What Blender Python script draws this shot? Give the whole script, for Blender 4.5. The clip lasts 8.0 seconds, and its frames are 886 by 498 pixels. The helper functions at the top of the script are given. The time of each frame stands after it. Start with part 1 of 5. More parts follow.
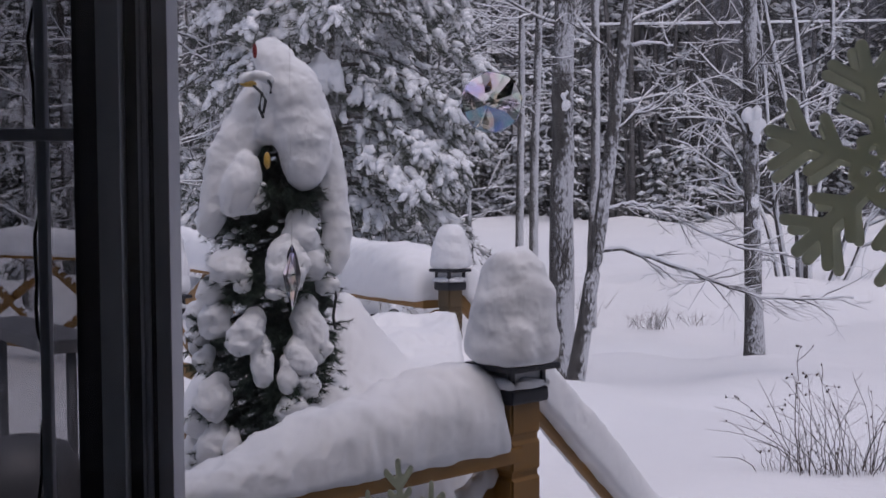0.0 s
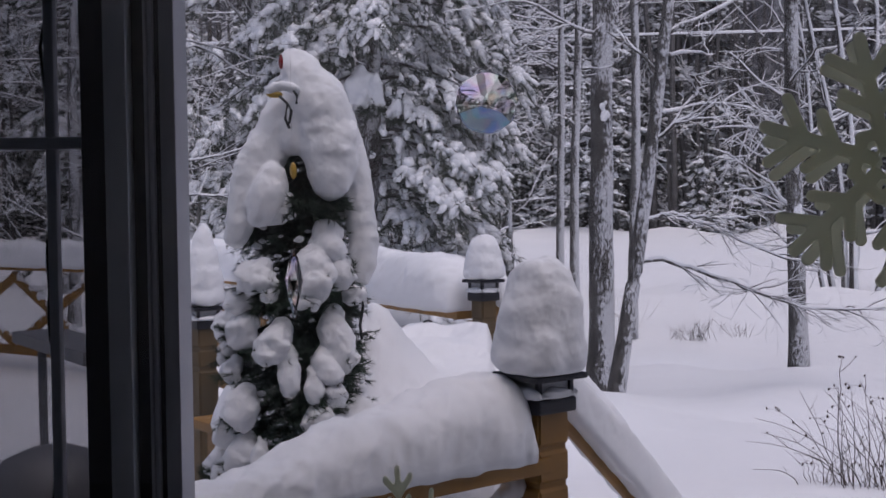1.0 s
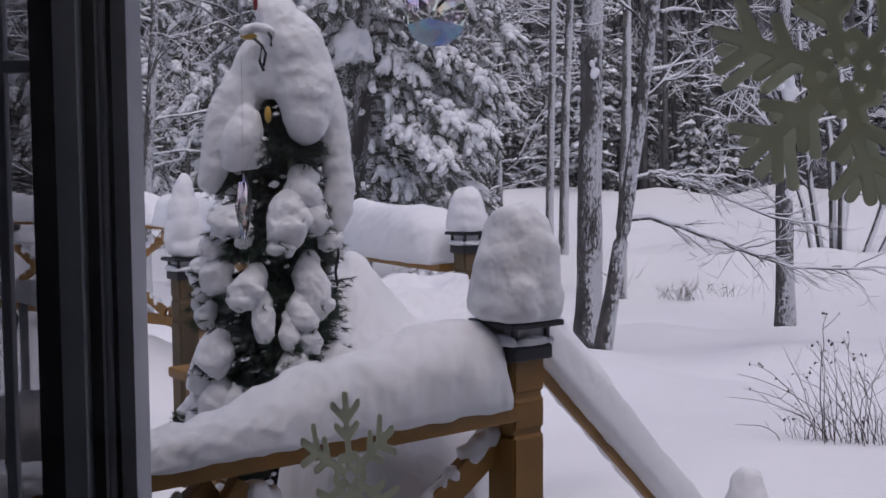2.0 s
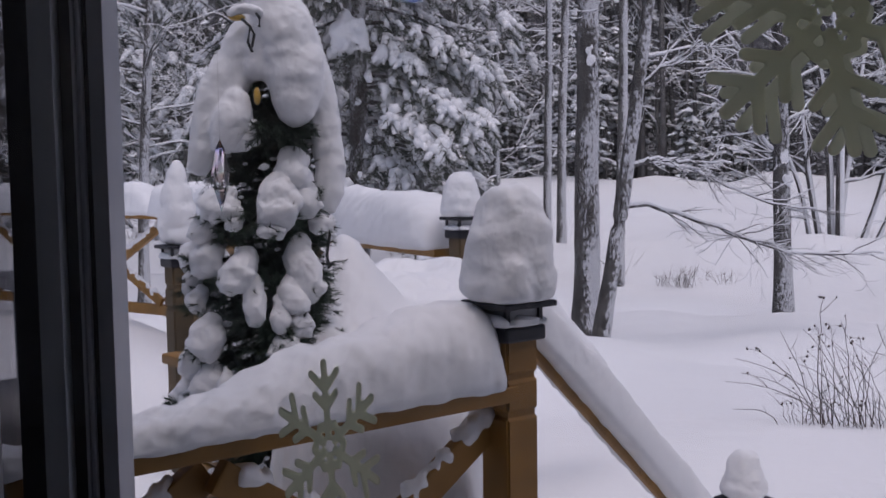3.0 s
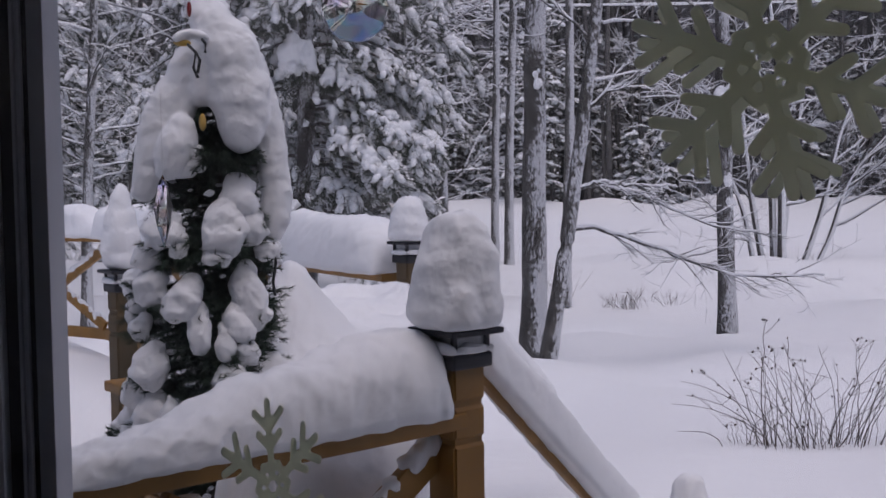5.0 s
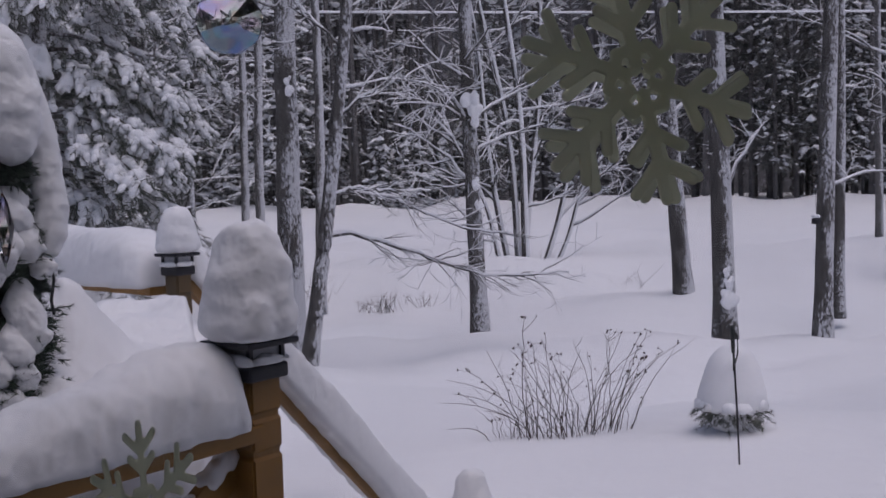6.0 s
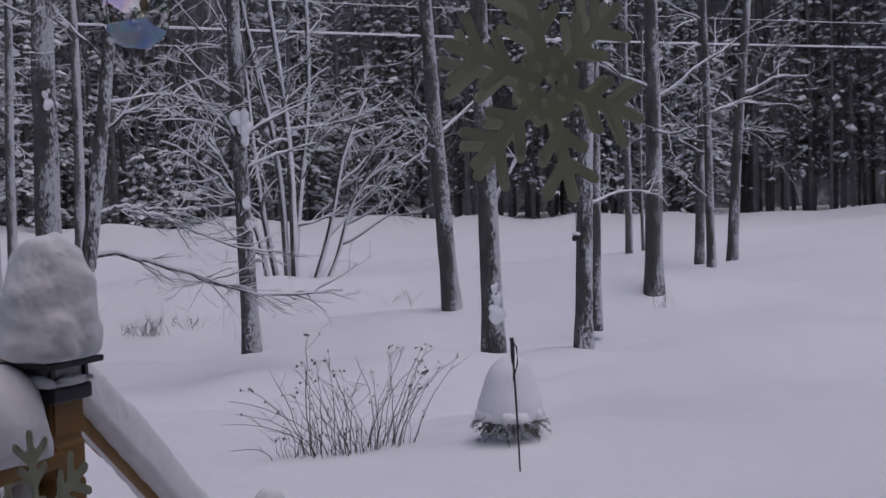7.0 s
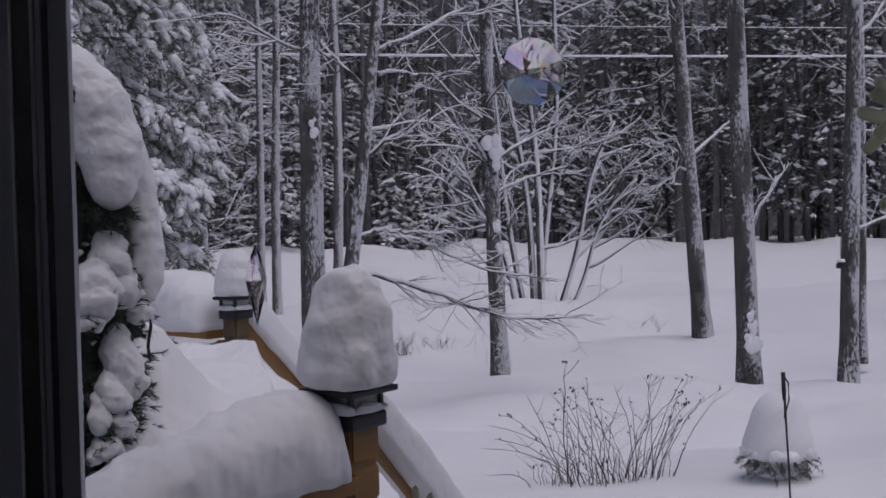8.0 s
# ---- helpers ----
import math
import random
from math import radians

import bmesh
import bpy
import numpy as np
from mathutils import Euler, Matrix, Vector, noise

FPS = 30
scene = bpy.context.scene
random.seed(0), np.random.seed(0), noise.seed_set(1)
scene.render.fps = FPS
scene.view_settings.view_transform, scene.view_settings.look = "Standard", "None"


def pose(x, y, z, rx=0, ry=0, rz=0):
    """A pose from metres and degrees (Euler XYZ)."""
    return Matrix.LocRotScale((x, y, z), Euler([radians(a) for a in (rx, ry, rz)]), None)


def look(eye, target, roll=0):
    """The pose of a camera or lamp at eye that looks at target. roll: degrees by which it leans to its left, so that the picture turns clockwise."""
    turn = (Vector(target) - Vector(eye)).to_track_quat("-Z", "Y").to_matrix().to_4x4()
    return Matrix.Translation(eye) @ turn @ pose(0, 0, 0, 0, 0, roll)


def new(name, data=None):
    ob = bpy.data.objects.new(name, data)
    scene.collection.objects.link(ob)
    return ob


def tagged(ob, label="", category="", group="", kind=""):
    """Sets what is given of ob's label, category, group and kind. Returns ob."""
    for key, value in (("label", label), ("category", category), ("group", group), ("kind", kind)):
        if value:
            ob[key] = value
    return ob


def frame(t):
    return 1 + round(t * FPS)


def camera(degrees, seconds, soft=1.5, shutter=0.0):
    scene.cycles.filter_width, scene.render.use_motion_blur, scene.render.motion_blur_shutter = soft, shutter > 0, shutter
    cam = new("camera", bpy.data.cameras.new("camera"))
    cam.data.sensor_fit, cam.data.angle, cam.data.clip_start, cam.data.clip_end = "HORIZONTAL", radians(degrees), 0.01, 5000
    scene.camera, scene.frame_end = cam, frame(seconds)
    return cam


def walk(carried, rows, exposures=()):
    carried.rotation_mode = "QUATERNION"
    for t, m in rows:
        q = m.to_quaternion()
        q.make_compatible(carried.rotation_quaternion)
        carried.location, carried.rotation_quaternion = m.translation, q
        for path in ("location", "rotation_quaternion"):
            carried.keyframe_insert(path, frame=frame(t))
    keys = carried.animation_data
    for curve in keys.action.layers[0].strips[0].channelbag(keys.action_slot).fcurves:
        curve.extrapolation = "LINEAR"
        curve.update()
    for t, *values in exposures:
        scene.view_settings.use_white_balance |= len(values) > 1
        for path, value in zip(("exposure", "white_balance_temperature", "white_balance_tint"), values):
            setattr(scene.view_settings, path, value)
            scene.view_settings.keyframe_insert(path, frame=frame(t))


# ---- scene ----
cam = camera(44.0, 8.0)
PATH = [
    (0, (-0.267, -0.288, 2.271), (-0.239, 1.71, 2.18), -0.3),
    (0.5, (-0.253, -0.292, 2.27), (-0.293, 1.707, 2.213), -1.2),
    (1, (-0.235, -0.277, 2.264), (-0.283, 1.721, 2.196), -0.7),
    (1.5, (-0.218, -0.262, 2.251), (-0.248, 1.735, 2.141), -0.2),
    (3, (-0.193, -0.24, 2.215), (-0.222, 1.754, 2.056), -0.8),
    (3.5, (-0.189, -0.229, 2.215), (-0.198, 1.766, 2.069), -0.6),
    (4, (-0.189, -0.23, 2.215), (-0.203, 1.765, 2.067), -0.6),
    (4.2, (-0.189, -0.23, 2.215), (-0.206, 1.765, 2.071), -0.6),
    (5.3, (-0.193, -0.25, 2.229), (-0.077, 1.743, 2.11), -1.1),
    (5.5, (-0.199, -0.26, 2.229), (-0.037, 1.73, 2.107), -1.6),
    (6, (-0.277, -0.238, 2.231), (0.239, 1.691, 2.112), -1.7),
    (6.5, (-0.338, -0.158, 2.211), (0.494, 1.654, 2.062), -2.0),
    (7, (-0.371, -0.222, 2.22), (0.543, 1.554, 2.125), -1.6),
    (7.5, (-0.425, -0.191, 2.237), (0.252, 1.686, 2.107), -3.5),
    (8, (-0.448, -0.162, 2.245), (0.058, 1.773, 2.202), -1.4),
]
EXPO = [(0, -0.21, 6230, 25), (4.2, -0.20, 6230, 25), (5.5, -0.36, 6230, 25), (6.5, -0.65, 6130, 27), (7.0, -0.71, 6130, 27), (8, -0.61, 6230, 25)]
walk(cam, [(t, look(eye, target, roll)) for t, eye, target, roll in PATH], EXPO)

# ---- light: an overcast winter day ----
world = bpy.data.worlds.new("overcast_sky")
scene.world = world
world.use_nodes = True
wn = world.node_tree
sky = wn.nodes.new("ShaderNodeTexSky")
sky.sky_type, sky.sun_disc = "NISHITA", False
sky.sun_elevation, sky.sun_rotation = radians(73), radians(146)
sky.dust_density, sky.air_density = 4.0, 1.0
wn.links.new(sky.outputs[0], wn.nodes["Background"].inputs[0])
wn.nodes["Background"].inputs[1].default_value = 0.10
sun = new("sun", bpy.data.lights.new("sun", "SUN"))
sun.data.energy, sun.data.angle, sun.data.color = 1.3, radians(70), (1.0, 0.97, 0.94)
sun.matrix_world = look((4, -6, 23), (0, 0, 0))


# ---- materials ----
class Nodes:
    """A short way to write node materials."""

    def __init__(self, name, rough=0.8, metal=0.0):
        self.mat = bpy.data.materials.new(name)
        self.mat.use_nodes = True
        self.tree = self.mat.node_tree
        self.out = self.tree.nodes["Material Output"]
        self.bsdf = self.tree.nodes["Principled BSDF"]
        self.bsdf.inputs["Roughness"].default_value = rough
        self.bsdf.inputs["Metallic"].default_value = metal
        self.coord = self.tree.nodes.new("ShaderNodeTexCoord").outputs["Object"]

    def node(self, kind, **values):
        n = self.tree.nodes.new(kind)
        for key, value in values.items():
            n.inputs[key].default_value = value
        return n

    def link(self, a, b):
        self.tree.links.new(a, b)

    def noise(self, scale, detail=4.0, stretch=(1, 1, 1)):
        m = self.node("ShaderNodeMapping", Scale=stretch)
        self.link(self.coord, m.inputs["Vector"])
        n = self.node("ShaderNodeTexNoise", Scale=scale, Detail=detail)
        self.link(m.outputs[0], n.inputs["Vector"])
        return n.outputs["Fac"]

    def ramp(self, fac, *stops):
        n = self.tree.nodes.new("ShaderNodeValToRGB")
        while len(n.color_ramp.elements) < len(stops):
            n.color_ramp.elements.new(0.5)
        for e, (at, c) in zip(n.color_ramp.elements, stops):
            e.position, e.color = at, (*c, 1)
        self.link(fac, n.inputs[0])
        return n.outputs[0]

    def math(self, op, a, b):
        n = self.tree.nodes.new("ShaderNodeMath")
        n.operation = op
        for socket, v in zip(n.inputs, (a, b)):
            if isinstance(v, (int, float)):
                socket.default_value = v
            else:
                self.link(v, socket)
        return n.outputs[0]

    def mix(self, fac, a, b):
        n = self.tree.nodes.new("ShaderNodeMix")
        n.data_type = "RGBA"
        self.link(fac, n.inputs[0])
        for socket, v in ((n.inputs[6], a), (n.inputs[7], b)):
            if isinstance(v, tuple):
                socket.default_value = (*v, 1)
            else:
                self.link(v, socket)
        return n.outputs[2]

    def color(self, socket):
        self.link(socket, self.bsdf.inputs["Base Color"])
        return self

    def bump(self, fac, strength, distance):
        n = self.node("ShaderNodeBump", Strength=strength, Distance=distance)
        self.link(fac, n.inputs["Height"])
        self.link(n.outputs[0], self.bsdf.inputs["Normal"])
        return self


def snow_material(name, scale, bump, distance):
    s = Nodes(name, 0.75)
    s.color(s.ramp(s.noise(scale * 0.2), (0.3, (0.85, 0.86, 0.88)), (0.7, (0.92, 0.92, 0.935))))
    both = s.math("ADD", s.noise(scale, 5.0), s.math("MULTIPLY", s.noise(scale * 6, 3.0), 0.16))
    s.bump(both, bump, distance)
    s.bsdf.inputs["Subsurface Weight"].default_value = 0.0
    return s.mat


SNOW = snow_material("fresh_snow", 34.0, 0.45, 0.010)
FIELD_SNOW = snow_material("field_snow", 1.2, 0.5, 0.12)
TREE_SNOW = snow_material("branch_snow", 9.0, 0.5, 0.03)


def bark_material(name, dark, light, crust):
    b = Nodes(name, 0.9)
    bark = b.ramp(b.noise(22.0, 6.0, (1, 1, 0.22)), (0.3, dark), (0.7, light))
    geo = b.node("ShaderNodeNewGeometry")
    dot = b.tree.nodes.new("ShaderNodeVectorMath")
    dot.operation = "DOT_PRODUCT"
    dot.inputs[1].default_value = (0.86, -0.35, 0.35)
    b.link(geo.outputs["Normal"], dot.inputs[0])
    patch = b.math("ADD", b.math("MULTIPLY", dot.outputs["Value"], crust),
                   b.math("MULTIPLY", b.math("ADD", b.noise(3.5, 5.0, (1, 1, 0.35)), b.noise(42.0, 6.0, (1, 1, 0.45))), 1.2))
    mask = b.ramp(b.math("SUBTRACT", patch, 0.7), (0.50, (0, 0, 0)), (0.70, (0.72, 0.72, 0.72)))
    b.color(b.mix(mask, bark, (0.78, 0.79, 0.82)))
    b.bump(b.noise(26.0, 6.0, (1, 1, 0.2)), 0.8, 0.02)
    return b.mat


BARK = bark_material("grey_bark_with_blown_snow", (0.028, 0.026, 0.024), (0.12, 0.112, 0.105), 0.26)
PLASTERED = bark_material("snow_plastered_bark", (0.06, 0.056, 0.054), (0.20, 0.19, 0.18), 0.55)
DARK_BARK = bark_material("dark_pine_bark", (0.035, 0.03, 0.028), (0.11, 0.095, 0.085), 0.10)

# bark of the far woods, paled: the haze of distance is in its colour
FAR_BARK = Nodes("hazed_far_bark", 0.9)
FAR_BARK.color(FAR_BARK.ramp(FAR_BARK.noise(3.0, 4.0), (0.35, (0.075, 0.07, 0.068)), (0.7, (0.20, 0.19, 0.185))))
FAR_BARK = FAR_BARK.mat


def needle_material(name, dark, light, scale):
    n = Nodes(name, 0.6)
    n.color(n.ramp(n.noise(scale, 3.0), (0.3, dark), (0.7, light)))
    return n.mat


NEEDLES = needle_material("artificial_fir_needles", (0.008, 0.022, 0.012), (0.032, 0.065, 0.036), 14.0)
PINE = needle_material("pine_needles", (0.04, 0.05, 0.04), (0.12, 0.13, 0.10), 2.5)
# lighter than PINE, with distance haze put into the colour
FAR_PINE = needle_material("hazed_far_needles", (0.085, 0.09, 0.083), (0.19, 0.195, 0.182), 0.6)

WOOD = Nodes("stained_cedar", 0.55)
WOOD.color(WOOD.mix(WOOD.noise(2.5, 3.0), WOOD.ramp(WOOD.noise(9.0, 6.0, (1, 1, 1)), (0.3, (0.14, 0.070, 0.012)), (0.7, (0.40, 0.195, 0.032))), (0.24, 0.118, 0.019)))
WOOD.bump(WOOD.noise(60.0, 4.0), 0.3, 0.004)
WOOD = WOOD.mat

# weathered cedar, darkened further: shade on the back posts is in the colour
SHADED_OLD_WOOD = Nodes("shaded_weathered_cedar", 0.7)
SHADED_OLD_WOOD.color(SHADED_OLD_WOOD.ramp(SHADED_OLD_WOOD.noise(8.0, 6.0, (1, 1, 0.3)), (0.3, (0.055, 0.040, 0.020)), (0.7, (0.15, 0.095, 0.04))))
SHADED_OLD_WOOD.bump(SHADED_OLD_WOOD.noise(60.0, 4.0), 0.3, 0.004)
SHADED_OLD_WOOD = SHADED_OLD_WOOD.mat


def plain(name, dark, light, scale, rough, metal=0.0, bump=0.1):
    p = Nodes(name, rough, metal)
    p.color(p.ramp(p.noise(scale, 4.0), (0.3, dark), (0.7, light)))
    p.bump(p.noise(scale * 5, 3.0), bump, 0.002)
    return p.mat


BLACK = plain("black_metal", (0.008, 0.008, 0.012), (0.02, 0.02, 0.028), 40.0, 0.4, 0.3)
WIRE = plain("black_cable", (0.01, 0.012, 0.012), (0.025, 0.03, 0.028), 60.0, 0.5)
VINYL = plain("white_vinyl", (0.72, 0.73, 0.76), (0.80, 0.81, 0.83), 12.0, 0.4)
FRAME = plain("weathered_window_frame", (0.54, 0.54, 0.57), (0.64, 0.64, 0.67), 12.0, 0.45)
GASKET = plain("dark_gasket", (0.03, 0.03, 0.036), (0.055, 0.055, 0.062), 30.0, 0.6)
PLASTER = plain("painted_plaster", (0.70, 0.69, 0.66), (0.78, 0.77, 0.75), 3.0, 0.8)
BOARDS = plain("oak_floorboards", (0.16, 0.09, 0.05), (0.26, 0.16, 0.09), 5.0, 0.5)
SIDING = plain("pale_siding", (0.50, 0.50, 0.49), (0.60, 0.60, 0.58), 4.0, 0.6)
STEEL = plain("grey_patio_metal", (0.16, 0.16, 0.17), (0.24, 0.24, 0.25), 10.0, 0.5, 0.2)
TWIG = plain("dry_twigs", (0.032, 0.024, 0.02), (0.085, 0.06, 0.048), 30.0, 0.9)
RED = plain("red_glaze", (0.16, 0.012, 0.014), (0.28, 0.025, 0.022), 30.0, 0.3)
YELLOW = plain("yellow_glaze", (0.55, 0.32, 0.05), (0.7, 0.45, 0.09), 30.0, 0.35)
CURTAIN = plain("dark_sheer_curtain", (0.045, 0.043, 0.04), (0.16, 0.155, 0.145), 7.0, 0.9)
LAMP_GLASS = plain("frosted_lamp_pane", (0.35, 0.36, 0.38), (0.5, 0.5, 0.52), 30.0, 0.25)

GEL = Nodes("translucent_gel_cling", 0.45)
GEL.color(GEL.ramp(GEL.noise(60.0, 3.0), (0.3, (0.42, 0.425, 0.34)), (0.7, (0.52, 0.525, 0.43))))
GEL.bump(GEL.noise(150.0, 2.0), 0.2, 0.001)
shine = GEL.node("ShaderNodeBsdfTranslucent", Color=(0.86, 0.87, 0.71, 1))
both = GEL.node("ShaderNodeMixShader", Fac=0.74)
GEL.link(GEL.bsdf.outputs[0], both.inputs[1])
GEL.link(shine.outputs[0], both.inputs[2])
GEL.link(both.outputs[0], GEL.out.inputs[0])
GEL = GEL.mat

CRYSTAL = Nodes("rainbow_painted_crystal", 0.0)
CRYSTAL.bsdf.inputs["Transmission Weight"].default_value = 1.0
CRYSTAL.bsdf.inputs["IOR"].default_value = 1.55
# the rainbow of split daylight is put into the glass tint
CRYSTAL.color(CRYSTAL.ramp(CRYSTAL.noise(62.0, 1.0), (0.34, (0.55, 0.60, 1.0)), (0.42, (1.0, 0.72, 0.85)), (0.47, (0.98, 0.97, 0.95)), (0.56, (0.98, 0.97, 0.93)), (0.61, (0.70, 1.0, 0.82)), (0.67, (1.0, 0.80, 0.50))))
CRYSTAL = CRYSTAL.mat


def pane_material(name, tint, gloss):
    g = Nodes(name)
    clear = g.node("ShaderNodeBsdfTransparent", Color=(*tint, 1))
    mirror = g.node("ShaderNodeBsdfGlossy", Roughness=0.0)
    mix = g.node("ShaderNodeMixShader", Fac=gloss)
    g.link(clear.outputs[0], mix.inputs[1])
    g.link(mirror.outputs[0], mix.inputs[2])
    g.link(mix.outputs[0], g.out.inputs[0])
    return g.mat


GLASS = pane_material("window_glass", (0.96, 0.97, 0.97), 0.03)
SCREEN = pane_material("insect_screen_mesh", (0.55, 0.55, 0.56), 0.0)


# ---- mesh helpers ----
class Geo:
    """Gathers vertices, triangles and material slots for one mesh."""

    def __init__(self):
        self.v, self.f, self.m, self.count = [], [], [], 0

    def add(self, v, f, m=0):
        self.v.append(np.asarray(v, float))
        self.f.append(np.asarray(f, int) + self.count)
        self.m.append(np.full(len(f), m, int))
        self.count += len(v)

    def join(self, other, move=None, scale=1.0, turn=0.0, shift=(0, 0, 0)):
        v, f, m = other
        c, s = math.cos(turn), math.sin(turn)
        w = v * scale
        w = np.column_stack((w[:, 0] * c - w[:, 1] * s, w[:, 0] * s + w[:, 1] * c, w[:, 2])) + np.array(shift)
        self.v.append(w)
        self.f.append(f + self.count)
        self.m.append(m)
        self.count += len(v)

    def arrays(self):
        return np.concatenate(self.v), np.concatenate(self.f), np.concatenate(self.m)

    def mesh(self, name, mats, smooth=True):
        v, f, m = self.arrays()
        me = bpy.data.meshes.new(name)
        me.vertices.add(len(v))
        me.vertices.foreach_set("co", v.astype(np.float32).ravel())
        me.loops.add(len(f) * 3)
        me.loops.foreach_set("vertex_index", f.astype(np.int32).ravel())
        me.polygons.add(len(f))
        me.polygons.foreach_set("loop_start", np.arange(0, len(f) * 3, 3, dtype=np.int32))
        for mat in mats:
            me.materials.append(mat)
        me.polygons.foreach_set("material_index", m.astype(np.int32))
        me.polygons.foreach_set("use_smooth", np.full(len(f), smooth))
        me.update()
        me.validate()
        return me


def link_part(name, geo, mats, parent=None, label="", smooth=True):
    ob = new(name, geo.mesh(name, mats if isinstance(mats, (list, tuple)) else [mats], smooth))
    if parent is not None:
        ob.parent = parent
    return tagged(ob, label)


def thing(name, at, label, category, group="", kind="", yaw=0.0):
    e = new(name)
    e.empty_display_size = 0.1
    e.matrix_basis = pose(*at, 0, 0, yaw)
    return tagged(e, label, category, group, kind)


def tube(points, radii, n=6, closed=True):
    p = np.asarray(points, float)
    r = np.broadcast_to(np.asarray(radii, float), (len(p),))
    d = np.gradient(p, axis=0)
    d /= np.linalg.norm(d, axis=1)[:, None] + 1e-9
    side = np.cross(d, (0.0, 0.0, 1.0))
    flat = np.linalg.norm(side, axis=1) < 0.15
    side[flat] = np.cross(d[flat], (0.0, 1.0, 0.0))
    side /= np.linalg.norm(side, axis=1)[:, None]
    up = np.cross(side, d)
    a = np.arange(n) * 2 * math.pi / n
    ring = side[:, None, :] * np.cos(a)[None, :, None] + up[:, None, :] * np.sin(a)[None, :, None]
    v = (p[:, None, :] + ring * r[:, None, None]).reshape(-1, 3)
    i, j = np.meshgrid(np.arange(len(p) - 1), np.arange(n), indexing="ij")
    a0, a1 = i * n + j, i * n + (j + 1) % n
    f = np.concatenate((np.stack((a0, a1, a1 + n), -1).reshape(-1, 3), np.stack((a0, a1 + n, a0 + n), -1).reshape(-1, 3)))
    if closed:
        v = np.vstack((v, p[0], p[-1]))
        k = np.arange(n)
        e = (len(p) - 1) * n
        f = np.vstack((f, np.column_stack((k * 0 + len(v) - 2, (k + 1) % n, k)), np.column_stack((k * 0 + len(v) - 1, e + k, e + (k + 1) % n))))
    return v, f


def ico(sub):
    bm = bmesh.new()
    bmesh.ops.create_icosphere(bm, subdivisions=sub, radius=1.0)
    v = np.array([q.co[:] for q in bm.verts])
    f = np.array([[q.index for q in p.verts] for p in bm.faces])
    bm.free()
    return v, f


ICO = {k: ico(k) for k in (1, 2, 3, 4)}
OCTA = (np.array([(1, 0, 0), (-1, 0, 0), (0, 1, 0), (0, -1, 0), (0, 0, 1), (0, 0, -1)], float),
        np.array([(0, 2, 4), (2, 1, 4), (1, 3, 4), (3, 0, 4), (2, 0, 5), (1, 2, 5), (3, 1, 5), (0, 3, 5)]))


def waves(v, rng, freq, count=7):
    """A smooth random field at points v, about -1 to 1."""
    out = np.zeros(len(v))
    for _ in range(count):
        k = rng.normal(size=3) * freq
        out += np.sin(v @ k + rng.uniform(0, 6.28))
    return out / math.sqrt(count)


def blob(rng, at, size, sub=2, lumps=0.14, freq=2.2, flat=0.0, along=None):
    """A soft lump of snow; flat cuts its belly off towards a level underside."""
    v, f = ICO[sub]
    w = v * (1 + lumps * waves(v, rng, freq) + lumps * 0.35 * waves(v, rng, freq * 3))[:, None]
    if flat:
        w[:, 2] = np.where(w[:, 2] < 0, w[:, 2] * (1 - flat), w[:, 2])
    w = w * np.asarray(size)
    if along is not None:
        x = np.array(along, float) / np.linalg.norm(along)
        y = np.cross((0, 0, 1.0), x)
        y /= np.linalg.norm(y) + 1e-9
        w = w @ np.array((x, y, np.cross(x, y)))
    return w + np.asarray(at), f


def cloud_texture(name, scale, depth):
    t = bpy.data.textures.new(name, "CLOUDS")
    t.noise_scale, t.noise_depth = scale, depth
    return t


LUMPS, GRAIN = cloud_texture("snow_lumps", 0.030, 2), cloud_texture("snow_grain", 0.009, 2)


def roughen(ob, lumps, grain):
    """Breaks a soft skin of snow up into lumps and crumbs."""
    for texture, strength in ((LUMPS, lumps), (GRAIN, grain)):
        if strength:
            m = ob.modifiers.new("rough", "DISPLACE")
            m.texture, m.strength, m.mid_level, m.texture_coords = texture, strength, 0.5, "LOCAL"
    return ob


def melt(ob, voxel, rounds=6):
    """Fuses overlapping lumps of snow into one soft skin."""
    m = ob.modifiers.new("fuse", "REMESH")
    m.mode, m.voxel_size, m.use_smooth_shade = "VOXEL", voxel, True
    k = ob.modifiers.new("soften", "SMOOTH")
    k.factor, k.iterations = 0.6, rounds
    return ob


def box_mesh(name, size, material, parent=None, at=(0, 0, 0), yaw=0.0, bevel=0.004, label="", rot=(0, 0)):
    bm = bmesh.new()
    bmesh.ops.create_cube(bm, size=1.0)
    bmesh.ops.scale(bm, vec=size, verts=bm.verts)
    if bevel:
        bmesh.ops.bevel(bm, geom=bm.edges[:], offset=bevel, segments=2, affect="EDGES", profile=0.6)
    me = bpy.data.meshes.new(name)
    bm.to_mesh(me)
    bm.free()
    me.materials.append(material)
    ob = new(name, me)
    ob.matrix_basis = pose(*at, rot[0], rot[1], yaw)
    if parent is not None:
        ob.parent = parent
    return tagged(ob, label)


